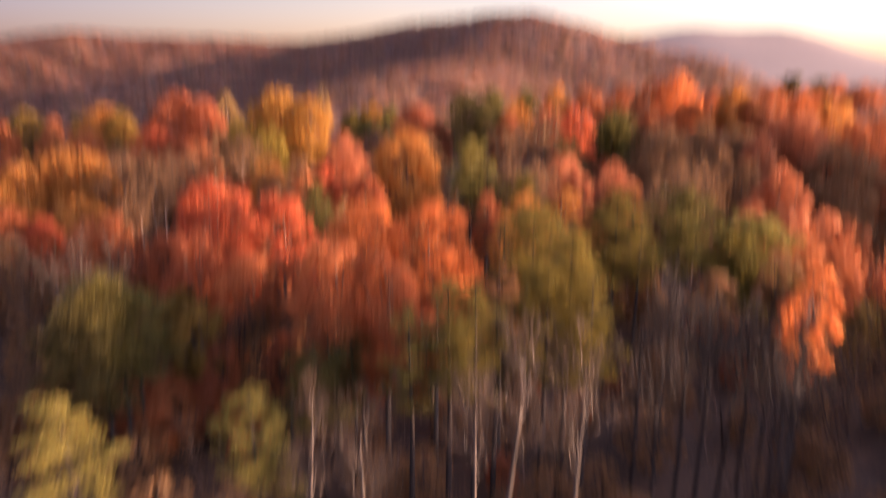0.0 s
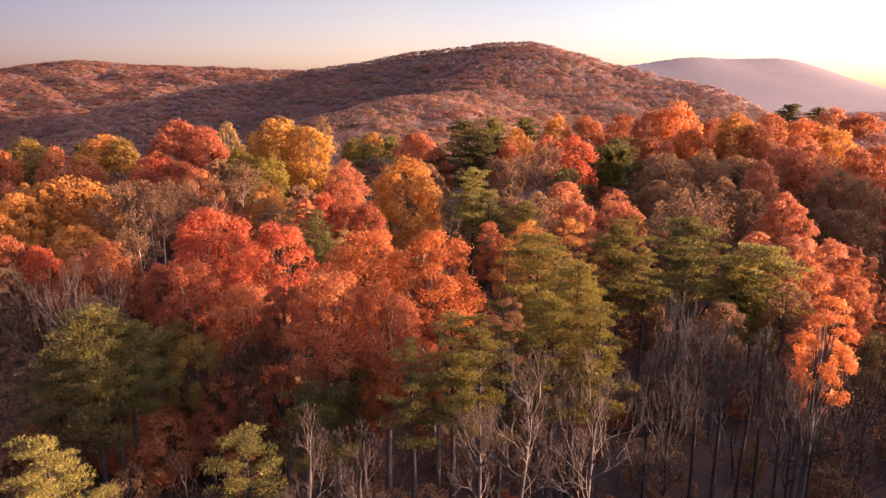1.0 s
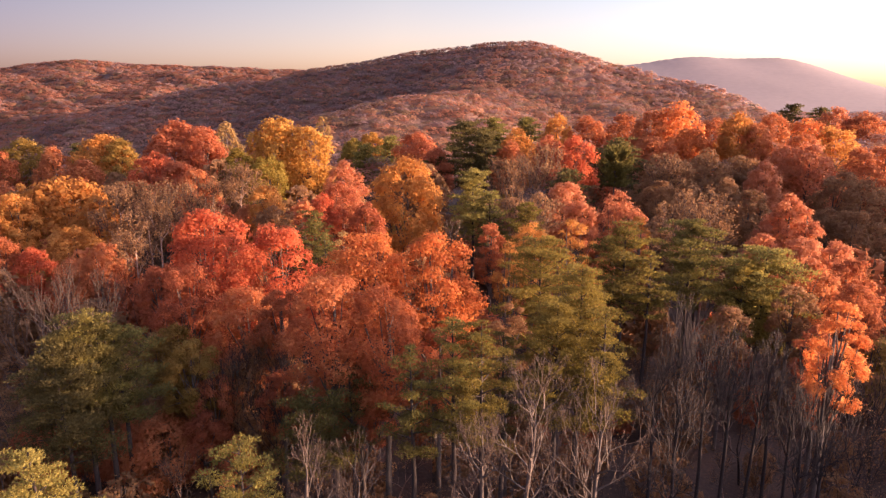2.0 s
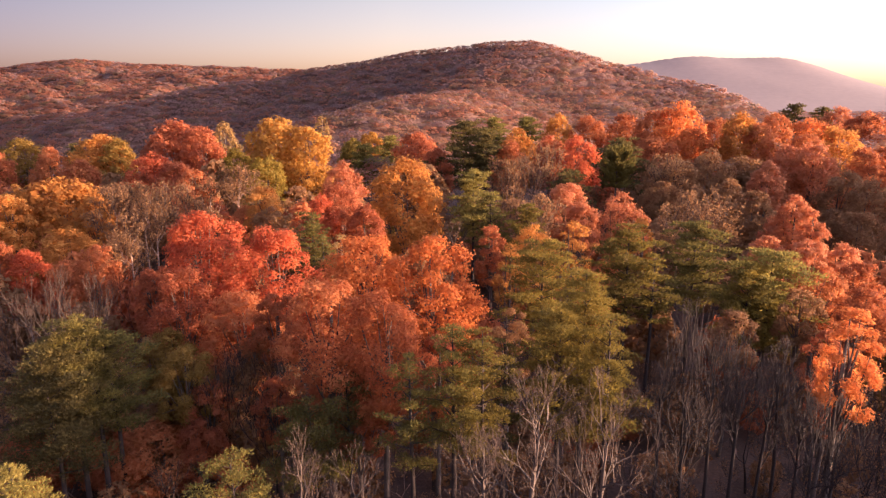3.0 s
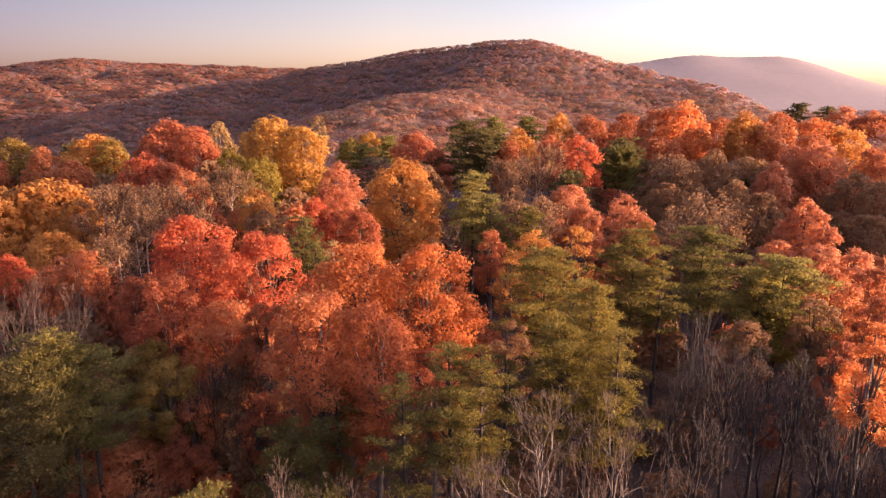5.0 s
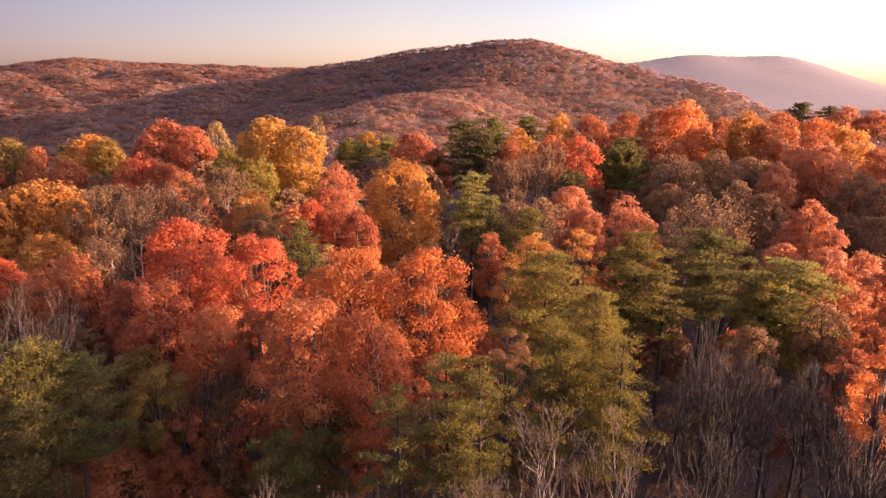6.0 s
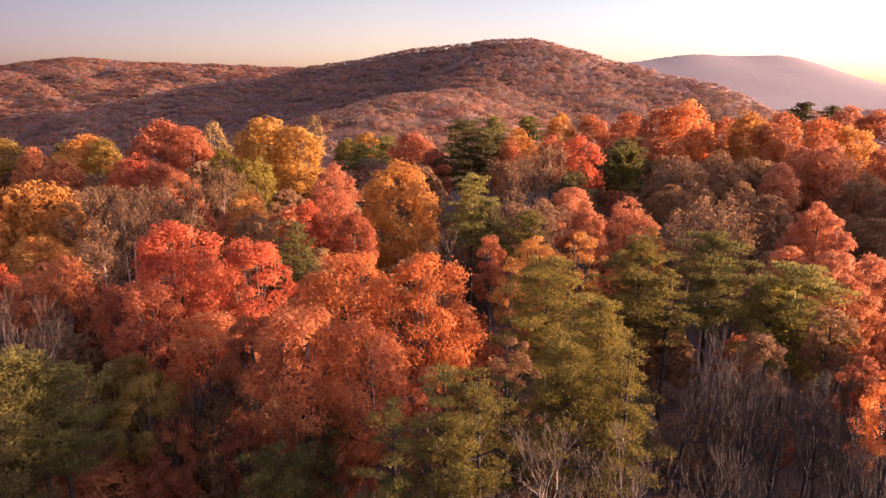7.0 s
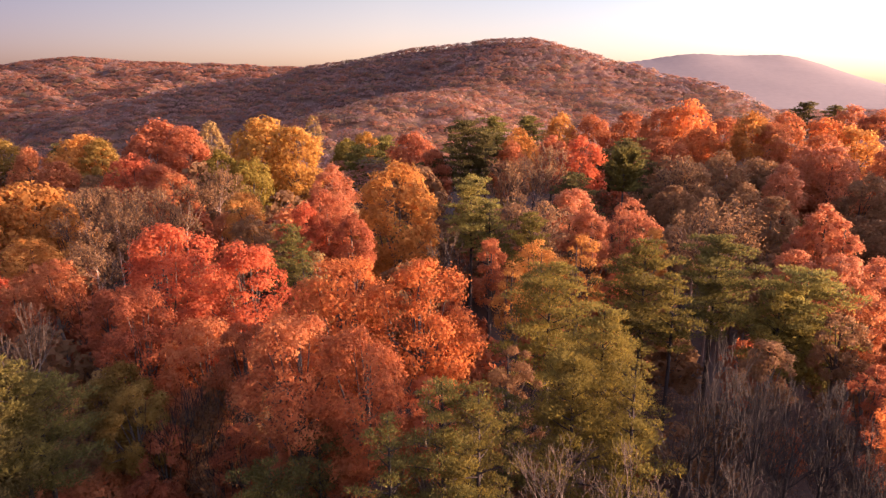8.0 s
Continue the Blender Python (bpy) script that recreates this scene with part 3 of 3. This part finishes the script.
bare("grey", 20.7, 36.0, 13.0, 1.6)
pine("gold", 8.8, 37.0, 18.9, 2.7)
pine("dark", -6.8, 37.0, 11.4, 1.7)
bare("grey", 17.9, 37.0, 14.8, 2.0)
pine("dark", -25.8, 38.0, 14.8, 3.2)
broadleaf("crimson", -6.1, 38.0, 9.9, 1.7)
bare("grey", 14.8, 38.0, 14.4, 2.0)
bare("grey", 23.2, 38.0, 13.5, 1.3)
broadleaf("crimson", 26.1, 38.0, 12.9, 1.3)
pine("olive", -24.6, 38.5, 15.3, 2.1)
broadleaf("rust", -8.4, 39.0, 17.9, 2.9)
broadleaf("rust", -4.5, 39.0, 16.8, 2.9)
bare("grey", 17.2, 39.5, 15.3, 3.3)
broadleaf("crimson", -0.7, 40.0, 13.2, 1.8)
pine("green", -24.2, 40.0, 13.6, 2.7)
broadleaf("crimson", -8.9, 40.0, 9.9, 1.5)
broadleaf("brown", 4.5, 41.0, 14.8, 1.7)
bare("pale", -31.3, 42.0, 15.1, 3.2)
broadleaf("crimson", -31.7, 42.0, 5.0, 2.7)
broadleaf("crimson", -19.0, 42.0, 5.3, 1.9)
broadleaf("crimson", -12.9, 42.0, 8.9, 1.8)
bare("grey", -13.4, 42.0, 8.4, 2.5)
broadleaf("rust", -23.1, 43.0, 4.4, 3.5)
bare("pale", -12.6, 44.0, 9.7, 2.6)
broadleaf("crimson", -26.0, 44.0, 3.5, 3.0)
broadleaf("brown", -6.2, 44.0, 10.2, 2.0)
broadleaf("brown", -28.7, 44.0, 6.0, 2.1)
bare("pale", -30.3, 44.5, 16.7, 3.8)
broadleaf("ochre", -21.0, 45.0, 10.0, 2.2)
bare("grey", -18.0, 45.0, 9.3, 2.9)
broadleaf("crimson", -19.3, 45.0, 7.4, 2.1)
broadleaf("flame", -1.0, 45.5, 19.0, 3.5, low=12.5)
pine("gold", 7.4, 46.0, 18.7, 3.0)
bare("pale", -28.5, 46.0, 15.5, 2.6)
broadleaf("brown", -24.7, 46.0, 4.4, 2.7)
broadleaf("flame", -6.6, 46.5, 19.0, 3.4, low=12.5)
broadleaf("crimson", 31.2, 47.0, 10.7, 1.5)
broadleaf("brown", -17.5, 47.0, 7.8, 2.7)
broadleaf("rust", -14.2, 48.0, 13.7, 2.1)
bare("pale", -16.4, 48.0, 9.2, 4.0)
broadleaf("ochre", -23.8, 49.0, 10.1, 2.3)
broadleaf("rust", 35.8, 50.0, 13.4, 2.2)
broadleaf("straw", -26.0, 50.0, 9.0, 1.4, sparse=True)
broadleaf("brown", 24.9, 50.0, 11.5, 1.8)
broadleaf("brown", -16.0, 50.0, 10.0, 2.3)
broadleaf("rust", -18.5, 52.0, 12.8, 4.0)
broadleaf("straw", -9.6, 54.0, 17.1, 1.4, sparse=True)
broadleaf("brown", 32.7, 54.0, 12.1, 1.9)
broadleaf("crimson", -24.7, 55.0, 13.9, 3.4)
pine("gold", 19.6, 56.0, 15.2, 1.7)
pine("gold", 29.2, 57.0, 13.8, 2.6)
broadleaf("rust", 37.0, 58.0, 13.0, 2.2)
broadleaf("amber", 6.2, 58.0, 15.2, 1.8, sparse=True)
pine("gold", 17.6, 58.0, 17.0, 3.3)
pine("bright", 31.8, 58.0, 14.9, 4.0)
broadleaf("crimson", -28.5, 58.0, 13.1, 2.3)
broadleaf("scarlet", -17.0, 59.0, 17.0, 4.0)
broadleaf("rust", 41.8, 60.0, 13.0, 2.3)
broadleaf("amber", 8.8, 60.0, 16.8, 2.7, sparse=True)
broadleaf("scarlet", -25.7, 63.0, 17.7, 4.5)
broadleaf("amber", 13.5, 64.0, 16.2, 2.1, sparse=True)
pine("green", 26.5, 64.0, 16.3, 3.6)
pine("green", -13.2, 64.0, 14.6, 1.8)
broadleaf("rust", 4.9, 66.0, 15.5, 1.9)
broadleaf("rose", 40.4, 67.0, 13.8, 2.3)
pine("olive", -14.9, 67.0, 16.8, 2.3)
broadleaf("rust", -43.6, 68.0, 10.8, 2.4)
broadleaf("rose", 36.4, 68.0, 13.6, 2.7)
broadleaf("rose", 45.0, 68.0, 12.9, 2.7)
broadleaf("rust", -40.7, 70.0, 12.2, 2.2)
broadleaf("scarlet", -50.6, 72.0, 10.9, 2.9)
broadleaf("rust", -54.3, 72.0, 12.4, 2.5)
broadleaf("rose", 43.1, 72.0, 16.1, 1.9)
broadleaf("rose", 41.6, 73.0, 17.6, 2.5)
broadleaf("rose", 40.4, 74.0, 14.9, 2.3)
bare("russet", -40.0, 76.0, 14.1, 2.8)
broadleaf("crimson", -10.0, 76.0, 15.9, 2.6)
bare("russet", 31.3, 76.0, 15.4, 3.4)
broadleaf("scarlet", -15.6, 77.0, 16.8, 2.4)
broadleaf("amber", 25.1, 78.0, 13.9, 1.7)
bare("russet", 34.1, 78.0, 16.7, 3.1)
bare("pale", 0.9, 78.0, 13.2, 2.4)
broadleaf("crimson", -13.8, 79.0, 18.0, 3.1)
pine("green", 5.8, 80.0, 16.6, 2.2)
bare("russet", 30.6, 80.0, 16.6, 3.2)
pine("gold", 10.6, 80.0, 15.4, 2.6)
broadleaf("amber", -51.4, 82.0, 11.9, 4.0)
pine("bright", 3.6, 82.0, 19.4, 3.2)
broadleaf("brown", -23.9, 84.0, 13.9, 3.2)
bare("russet", -40.4, 84.0, 15.6, 3.0)
bare("russet", 13.0, 84.0, 15.5, 2.6)
broadleaf("rose", 19.6, 86.0, 14.4, 2.5)
broadleaf("amber", -5.7, 87.0, 20.5, 5.5)
broadleaf("amber", -26.0, 88.0, 16.5, 3.2)
# from here, brown on the right-hand trees stands in for the shade over them
broadleaf("brown", 60.0, 88.0, 13.0, 3.8)
broadleaf("rose", 25.1, 88.0, 15.3, 3.6)
bare("russet", 9.7, 88.0, 16.0, 3.0)
broadleaf("rust", -29.2, 90.0, 13.3, 2.3)
bare("russet", -47.9, 90.0, 15.8, 3.4)
broadleaf("rose", 17.9, 90.0, 16.7, 3.1)
bare("russet", -39.9, 92.0, 15.7, 3.3)
broadleaf("amber", -65.7, 92.0, 14.6, 3.1)
broadleaf("brown", 58.2, 92.0, 12.3, 2.7)
bare("russet", -46.2, 94.0, 15.7, 2.9)
broadleaf("amber", -54.0, 94.0, 13.7, 2.7)
broadleaf("brown", 48.3, 96.0, 14.7, 3.0)
bare("russet", -38.1, 98.0, 15.6, 3.2)
broadleaf("amber", -67.9, 98.0, 14.5, 4.2)
broadleaf("amber", -61.7, 99.0, 16.2, 6.4)
bare("russet", -33.8, 100.0, 17.3, 3.0)
broadleaf("brown", 70.2, 102.0, 15.1, 4.3)
broadleaf("rose", -17.1, 104.0, 17.7, 3.5)
broadleaf("brown", 47.5, 104.0, 14.8, 3.2)
broadleaf("brown", 37.1, 106.0, 14.6, 3.1)
broadleaf("brown", 69.2, 108.0, 16.2, 4.2)
broadleaf("rust", -45.3, 112.0, 15.8, 3.8)
pine("dark", 22.7, 112.0, 15.7, 3.8)
broadleaf("rose", 58.8, 114.0, 16.9, 3.3)
bare("russet", 41.3, 116.0, 17.4, 3.7)
broadleaf("olive", -33.7, 118.0, 17.9, 4.0)
broadleaf("brown", 44.7, 118.0, 16.8, 3.8)
broadleaf("olive", -40.2, 120.0, 18.7, 3.7)
bare("russet", 12.1, 120.0, 16.3, 3.6)
broadleaf("rose", 69.8, 120.0, 19.9, 4.9)
broadleaf("rust", 80.0, 120.0, 18.6, 4.1)
spire("green", 33.1, 121.0, 18.1, 2.9)
broadleaf("rose", 65.8, 122.0, 18.9, 4.5)
broadleaf("brown", 51.4, 122.0, 18.0, 4.5)
broadleaf("crimson", -53.2, 124.0, 15.9, 4.7)
broadleaf("rust", 88.2, 125.0, 18.9, 4.2)
broadleaf("gold", -27.7, 127.0, 22.7, 5.1)
broadleaf("scarlet", -59.5, 128.0, 16.9, 5.0)
bare("russet", 17.9, 128.0, 17.9, 5.0)
broadleaf("brown", 60.8, 128.0, 16.8, 4.3)
broadleaf("gold", -34.7, 130.0, 24.3, 6.4)
broadleaf("rust", 75.4, 132.0, 20.6, 4.0)
broadleaf("scarlet", 28.2, 135.0, 19.8, 4.6)
pine("dark", 8.8, 136.0, 20.7, 3.9)
broadleaf("rust", 14.2, 136.0, 18.6, 3.9)
broadleaf("crimson", -1.7, 138.0, 17.0, 3.7)
pine("dark", 38.6, 138.0, 19.1, 5.4)
pine("dark", 4.7, 139.0, 23.1, 5.9)
broadleaf("rust", -81.1, 140.0, 14.1, 5.3)
broadleaf("crimson", -53.8, 140.0, 21.7, 4.7)
broadleaf("crimson", 23.2, 140.0, 19.7, 4.0)
pine("dark", 33.7, 140.0, 16.8, 3.6)
broadleaf("amber", 85.8, 140.0, 22.0, 5.2)
broadleaf("crimson", -60.0, 142.0, 22.8, 7.0)
broadleaf("amber", 16.5, 146.0, 20.4, 5.2)
broadleaf("flame", 83.0, 146.0, 22.9, 4.9)
broadleaf("straw", -51.2, 148.0, 22.1, 3.2, sparse=True)
broadleaf("rust", 73.3, 148.0, 22.3, 4.2)
broadleaf("rust", -107.7, 150.0, 15.2, 5.1)
broadleaf("straw", -28.7, 150.0, 23.4, 2.2, sparse=True)
broadleaf("rust", 49.8, 150.0, 18.7, 5.6)
broadleaf("rust", -95.0, 152.0, 15.7, 4.1)
broadleaf("crimson", -6.7, 152.0, 19.5, 5.7)
broadleaf("amber", 70.4, 152.0, 23.7, 5.9)
pine("green", -19.8, 155.0, 16.3, 3.9)
broadleaf("flame", 60.1, 155.0, 20.3, 5.8)
broadleaf("ochre", -80.7, 156.0, 17.5, 4.5)
broadleaf("amber", -85.7, 158.0, 18.7, 6.4)
broadleaf("ochre", -107.0, 160.0, 17.2, 6.1)
pine("green", -14.5, 165.0, 17.6, 4.5)
broadleaf("olive", -23.8, 166.0, 16.9, 4.2)
broadleaf("flame", 61.9, 168.0, 25.7, 6.5)
broadleaf("gold", -19.8, 170.0, 18.5, 3.7)
broadleaf("rust", 56.5, 172.0, 24.3, 6.4)
pine("dark", -102.0, 175.0, 14.5, 3.0)
pine("green", 13.8, 178.0, 21.9, 4.5)
broadleaf("rust", 75.6, 178.0, 22.0, 5.4)
broadleaf("rust", 92.8, 180.0, 22.8, 5.2)
pine("green", 24.0, 185.0, 21.6, 4.4)
broadleaf("rust", 41.7, 185.0, 21.9, 5.6)
broadleaf("rust", 122.4, 186.0, 22.8, 6.3)
broadleaf("rust", 53.5, 190.0, 22.1, 6.1)
broadleaf("amber", 34.1, 192.0, 22.1, 5.5)
broadleaf("rose", 117.8, 192.0, 24.2, 5.5)
pine("dark", 106.2, 196.0, 25.1, 3.6)
pine("dark", 118.8, 202.0, 23.8, 3.7)

# ---- far woods: the hills and the valley ----
def hill_mix(seed, x0, x1, y0, y1, gap, size, cards, card, shares, names, keep=None):
    x, y, rng = scatter(seed, x0, x1, y0, y1, gap)
    ok = (np.abs(x) < 0.80 * y + 60)
    if keep is not None:
        ok &= keep(x, y)
    ok &= ground_height(x, y + 30) > ground_height(x, y) - 22
    x, y = x[ok], y[ok]
    r = size * rng.uniform(0.6, 1.35, len(x))
    pick = rng.choice(len(shares), len(x), p=np.array(shares) / sum(shares))
    for k, (mat, name, label) in enumerate(names):
        s = pick == k
        woodland(name, label, x[s], y[s], r[s], CANOPY * rng.uniform(0.9, 1.06, s.sum()) , cards, card, WOODS[mat], seed * 10 + k)


HILL = [("rust", "hill_woods", "rust-red autumn woods covering the hills"),
        ("brown", "hill_woods", "brown leafless woods covering the hills"),
        ("green", "hill_woods", "scattered green pines among the hill woods"),
        ("gold", "hill_woods", "yellowing trees scattered over the hill woods")]
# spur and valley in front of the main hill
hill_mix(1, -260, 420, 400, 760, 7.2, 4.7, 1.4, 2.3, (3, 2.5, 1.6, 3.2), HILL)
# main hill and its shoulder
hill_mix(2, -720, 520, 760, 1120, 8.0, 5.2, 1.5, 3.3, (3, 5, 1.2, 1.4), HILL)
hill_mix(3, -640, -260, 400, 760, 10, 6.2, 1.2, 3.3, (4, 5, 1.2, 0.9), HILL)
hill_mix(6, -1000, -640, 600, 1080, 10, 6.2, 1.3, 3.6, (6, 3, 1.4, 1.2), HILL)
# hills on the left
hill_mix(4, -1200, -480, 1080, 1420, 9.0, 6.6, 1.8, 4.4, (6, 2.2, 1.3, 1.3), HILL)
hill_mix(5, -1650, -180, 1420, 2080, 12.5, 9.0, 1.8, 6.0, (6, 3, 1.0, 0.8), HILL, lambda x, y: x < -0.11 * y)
# the far hill: a veiled backdrop behind everything
FAR = [(300, 60), (500, 84), (677, 105), (809, 120), (918, 139), (995, 143), (1140, 133), (1316, 139), (1406, 124), (1522, 90), (1640, 47), (1754, 3), (1929, -69), (2600, -110)]
fx = np.linspace(300, 2600, 240)
crest = np.interp(fx, [a for a, b in FAR], [b for a, b in FAR])
crest = np.convolve(np.pad(crest, 6, mode="edge"), np.ones(13) / 13, mode="valid")
rows = 24
broad = np.convolve(np.pad(crest, 40, mode="edge"), np.ones(81) / 81, mode="valid")
fy = np.linspace(0, 1, rows)
FX, FT = np.meshgrid(fx, fy)
FYY = 2600 - 900 * FT
FZ = crest[None, :] * (1 - FT) ** 3 + (1.2 * wave(fx, fx * 0, 45, 21) + 0.9 * wave(fx, fx * 0, 17, 22))[None, :] * (FT == 0) + broad[None, :] * ((1 - FT) - (1 - FT) ** 3) - 70 * FT + 0.7 * wave(FX, FT * 300, 420, 23) * FT * (1 - FT) * 3
fid = np.arange(FX.size).reshape(FX.shape)
fq = np.stack([fid[:-1, :-1], fid[1:, :-1], fid[1:, 1:], fid[:-1, 1:]], -1).reshape(-1, 4)
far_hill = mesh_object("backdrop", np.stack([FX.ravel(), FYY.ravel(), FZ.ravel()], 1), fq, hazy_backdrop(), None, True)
tagged(far_hill, "distant hill veiled in pinkish evening haze", "hill", kind="structure")
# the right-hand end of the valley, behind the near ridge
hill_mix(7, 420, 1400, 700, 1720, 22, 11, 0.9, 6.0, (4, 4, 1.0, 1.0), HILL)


# ---- near woods beyond the trees that stand out, one uncounted mass ----
def ridge_mix(seed, x0, x1, y0, y1, gap, high):
    x, y, rng = scatter(seed, x0, x1, y0, y1, gap)
    done = np.array(PLANTED)
    away = np.array([np.hypot(done[:, 0] - a, done[:, 1] - b).min() for a, b in zip(x, y)])
    ok = (away > 4.0) & (np.abs(x) < 0.85 * y + 70)
    x, y = x[ok], y[ok]
    pick = rng.choice(4, len(x), p=[0.45, 0.3, 0.15, 0.1])
    for k, (mat, name, label) in enumerate(HILL):
        s = pick == k
        woodland("ridge_woods", "mixed autumn woods on the ridge behind the nearer trees", x[s], y[s], rng.uniform(2.6, 3.8, s.sum()),
                 high * rng.uniform(0.75, 1.0, s.sum()), 1.7, 0.85, WOODS[mat], seed * 10 + k)


ridge_mix(31, -200, 230, 140, 250, 7.5, 12.0)
x, y, rng = scatter(33, -330, 330, 250, 400, 9)
woodland("valley_woods", "brown woods in the valley below the ridge", x, y, rng.uniform(3.5, 5, len(x)), rng.uniform(8, 12, len(x)), 1.1, 1.8, WOODS["brown"], 331)


# ---- smaller trees that close the wood below the crowns ----
def shrub_tree(colour, h, radius, leaves):
    """A small understorey tree at the origin, to be copied."""
    e = broadleaf(colour, 0, 0, h - 0.15 + float(ground_height(np.array([0.0]), np.array([0.0]))[0]), radius, False, 1.5, h * 0.12, leaves)
    return e


def under_tree(colour, h, radius):
    return bare(colour, 0, 0, h - 0.15 + float(ground_height(np.array([0.0]), np.array([0.0]))[0]), radius, 0.3, 3)


UNDER = []
count_before = len(PLANTED)
for leaves in (900, 2800):
    for colour, h, radius in (("brown", 9, 3.0), ("crimson", 10, 3.2), ("brown", 10, 3.2), ("brown", 11, 3.4), ("ochre", 9, 2.8), ("crimson", 8, 2.8), ("rust", 11, 3.2)):
        UNDER.append(shrub_tree(colour, h, radius, leaves))
for h, radius in ((10, 3.0), (12, 3.2)):
    UNDER.append(under_tree("grey", h, radius))
del PLANTED[count_before:]
xs, ys, rng = scatter(41, -130, 130, 10, 140, 6.6)
done = np.array(PLANTED)
first = set()
for a, b in zip(xs, ys):
    if abs(a) > 0.78 * b + 6 or np.hypot(done[:, 0] - a, done[:, 1] - b).min() < (2.2 if b < 58 else 2.7):
        continue
    k = int(rng.randint(9))
    if k > 6:
        k += 7
    elif b < 58:
        k += 7
    if a > 8 and b < 45:
        k = int(rng.choice([7, 10, 14, 15, 15]))
    z = float(ground_height(np.array([a]), np.array([b]))[0]) - 0.15
    s = rng.uniform(0.8, 1.2) if b > 58 or k > 13 else rng.uniform(0.5, 0.75)
    m = Matrix.LocRotScale((a, b, z), Euler((0, 0, rng.uniform(0, 6.28))), (s, s, s * rng.uniform(0.9, 1.1)))
    if k in first:
        copy_thing(UNDER[k], m)
    else:
        UNDER[k].matrix_basis = m
        first.add(k)
# saplings and brush between them, in front
BRUSH = [tagged(bare("russet", 10, 14, float(ground_height(np.array([10.0]), np.array([14.0]))[0]) + 6, 2.2, 0.5, 3), "leggy sapling with thin withered brown leaves", "sapling", "saplings of the wood"),
         tagged(broadleaf("brown", -10, 14, float(ground_height(np.array([-10.0]), np.array([14.0]))[0]) + 5, 2.0, True, 1.3, 0.8, 700), "low bush with sparse brown leaves", "bush", "bushes of the wood")]
BRUSH[0].name, BRUSH[1].name = "sapling", "bush"
xs, ys, rng = scatter(43, -60, 60, 14, 60, 4.4)
done = np.array(PLANTED)
for a, b in zip(xs, ys):
    if abs(a) > 0.84 * b + 6 or np.hypot(done[:, 0] - a, done[:, 1] - b).min() < 1.2:
        continue
    z = float(ground_height(np.array([a]), np.array([b]))[0]) - 0.1
    s = rng.uniform(0.7, 1.3)
    copy_thing(BRUSH[int(rng.randint(2))], Matrix.LocRotScale((a, b, z), Euler((0, 0, rng.uniform(0, 6.28))), (s, s, s)))

# ---- tall trees beside the camera's way, unseen, added to shade the near wood ----
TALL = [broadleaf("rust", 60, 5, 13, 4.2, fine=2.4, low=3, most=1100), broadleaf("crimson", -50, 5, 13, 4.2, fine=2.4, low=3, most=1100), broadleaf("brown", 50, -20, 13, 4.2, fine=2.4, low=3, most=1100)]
xs, ys, rng = scatter(51, -110, 130, -45, 62, 7.0)
done = np.array(PLANTED)
for a, b in zip(xs, ys):
    if abs(a) < 0.84 * max(b, 0) + 12 or abs(a) > 0.84 * max(b, 0) + (60 if a > 0 else 20) or np.hypot(done[:, 0] - a, done[:, 1] - b).min() < 4:
        continue
    z = float(ground_height(np.array([a]), np.array([b]))[0]) - 0.15
    s = rng.uniform(0.85, 1.08)
    copy_thing(TALL[int(rng.randint(3))], Matrix.LocRotScale((a, b, z), Euler((0, 0, rng.uniform(0, 6.28))), (s, s, s)))
# a taller stand, added unseen past the view's edge to shade the right-hand slope
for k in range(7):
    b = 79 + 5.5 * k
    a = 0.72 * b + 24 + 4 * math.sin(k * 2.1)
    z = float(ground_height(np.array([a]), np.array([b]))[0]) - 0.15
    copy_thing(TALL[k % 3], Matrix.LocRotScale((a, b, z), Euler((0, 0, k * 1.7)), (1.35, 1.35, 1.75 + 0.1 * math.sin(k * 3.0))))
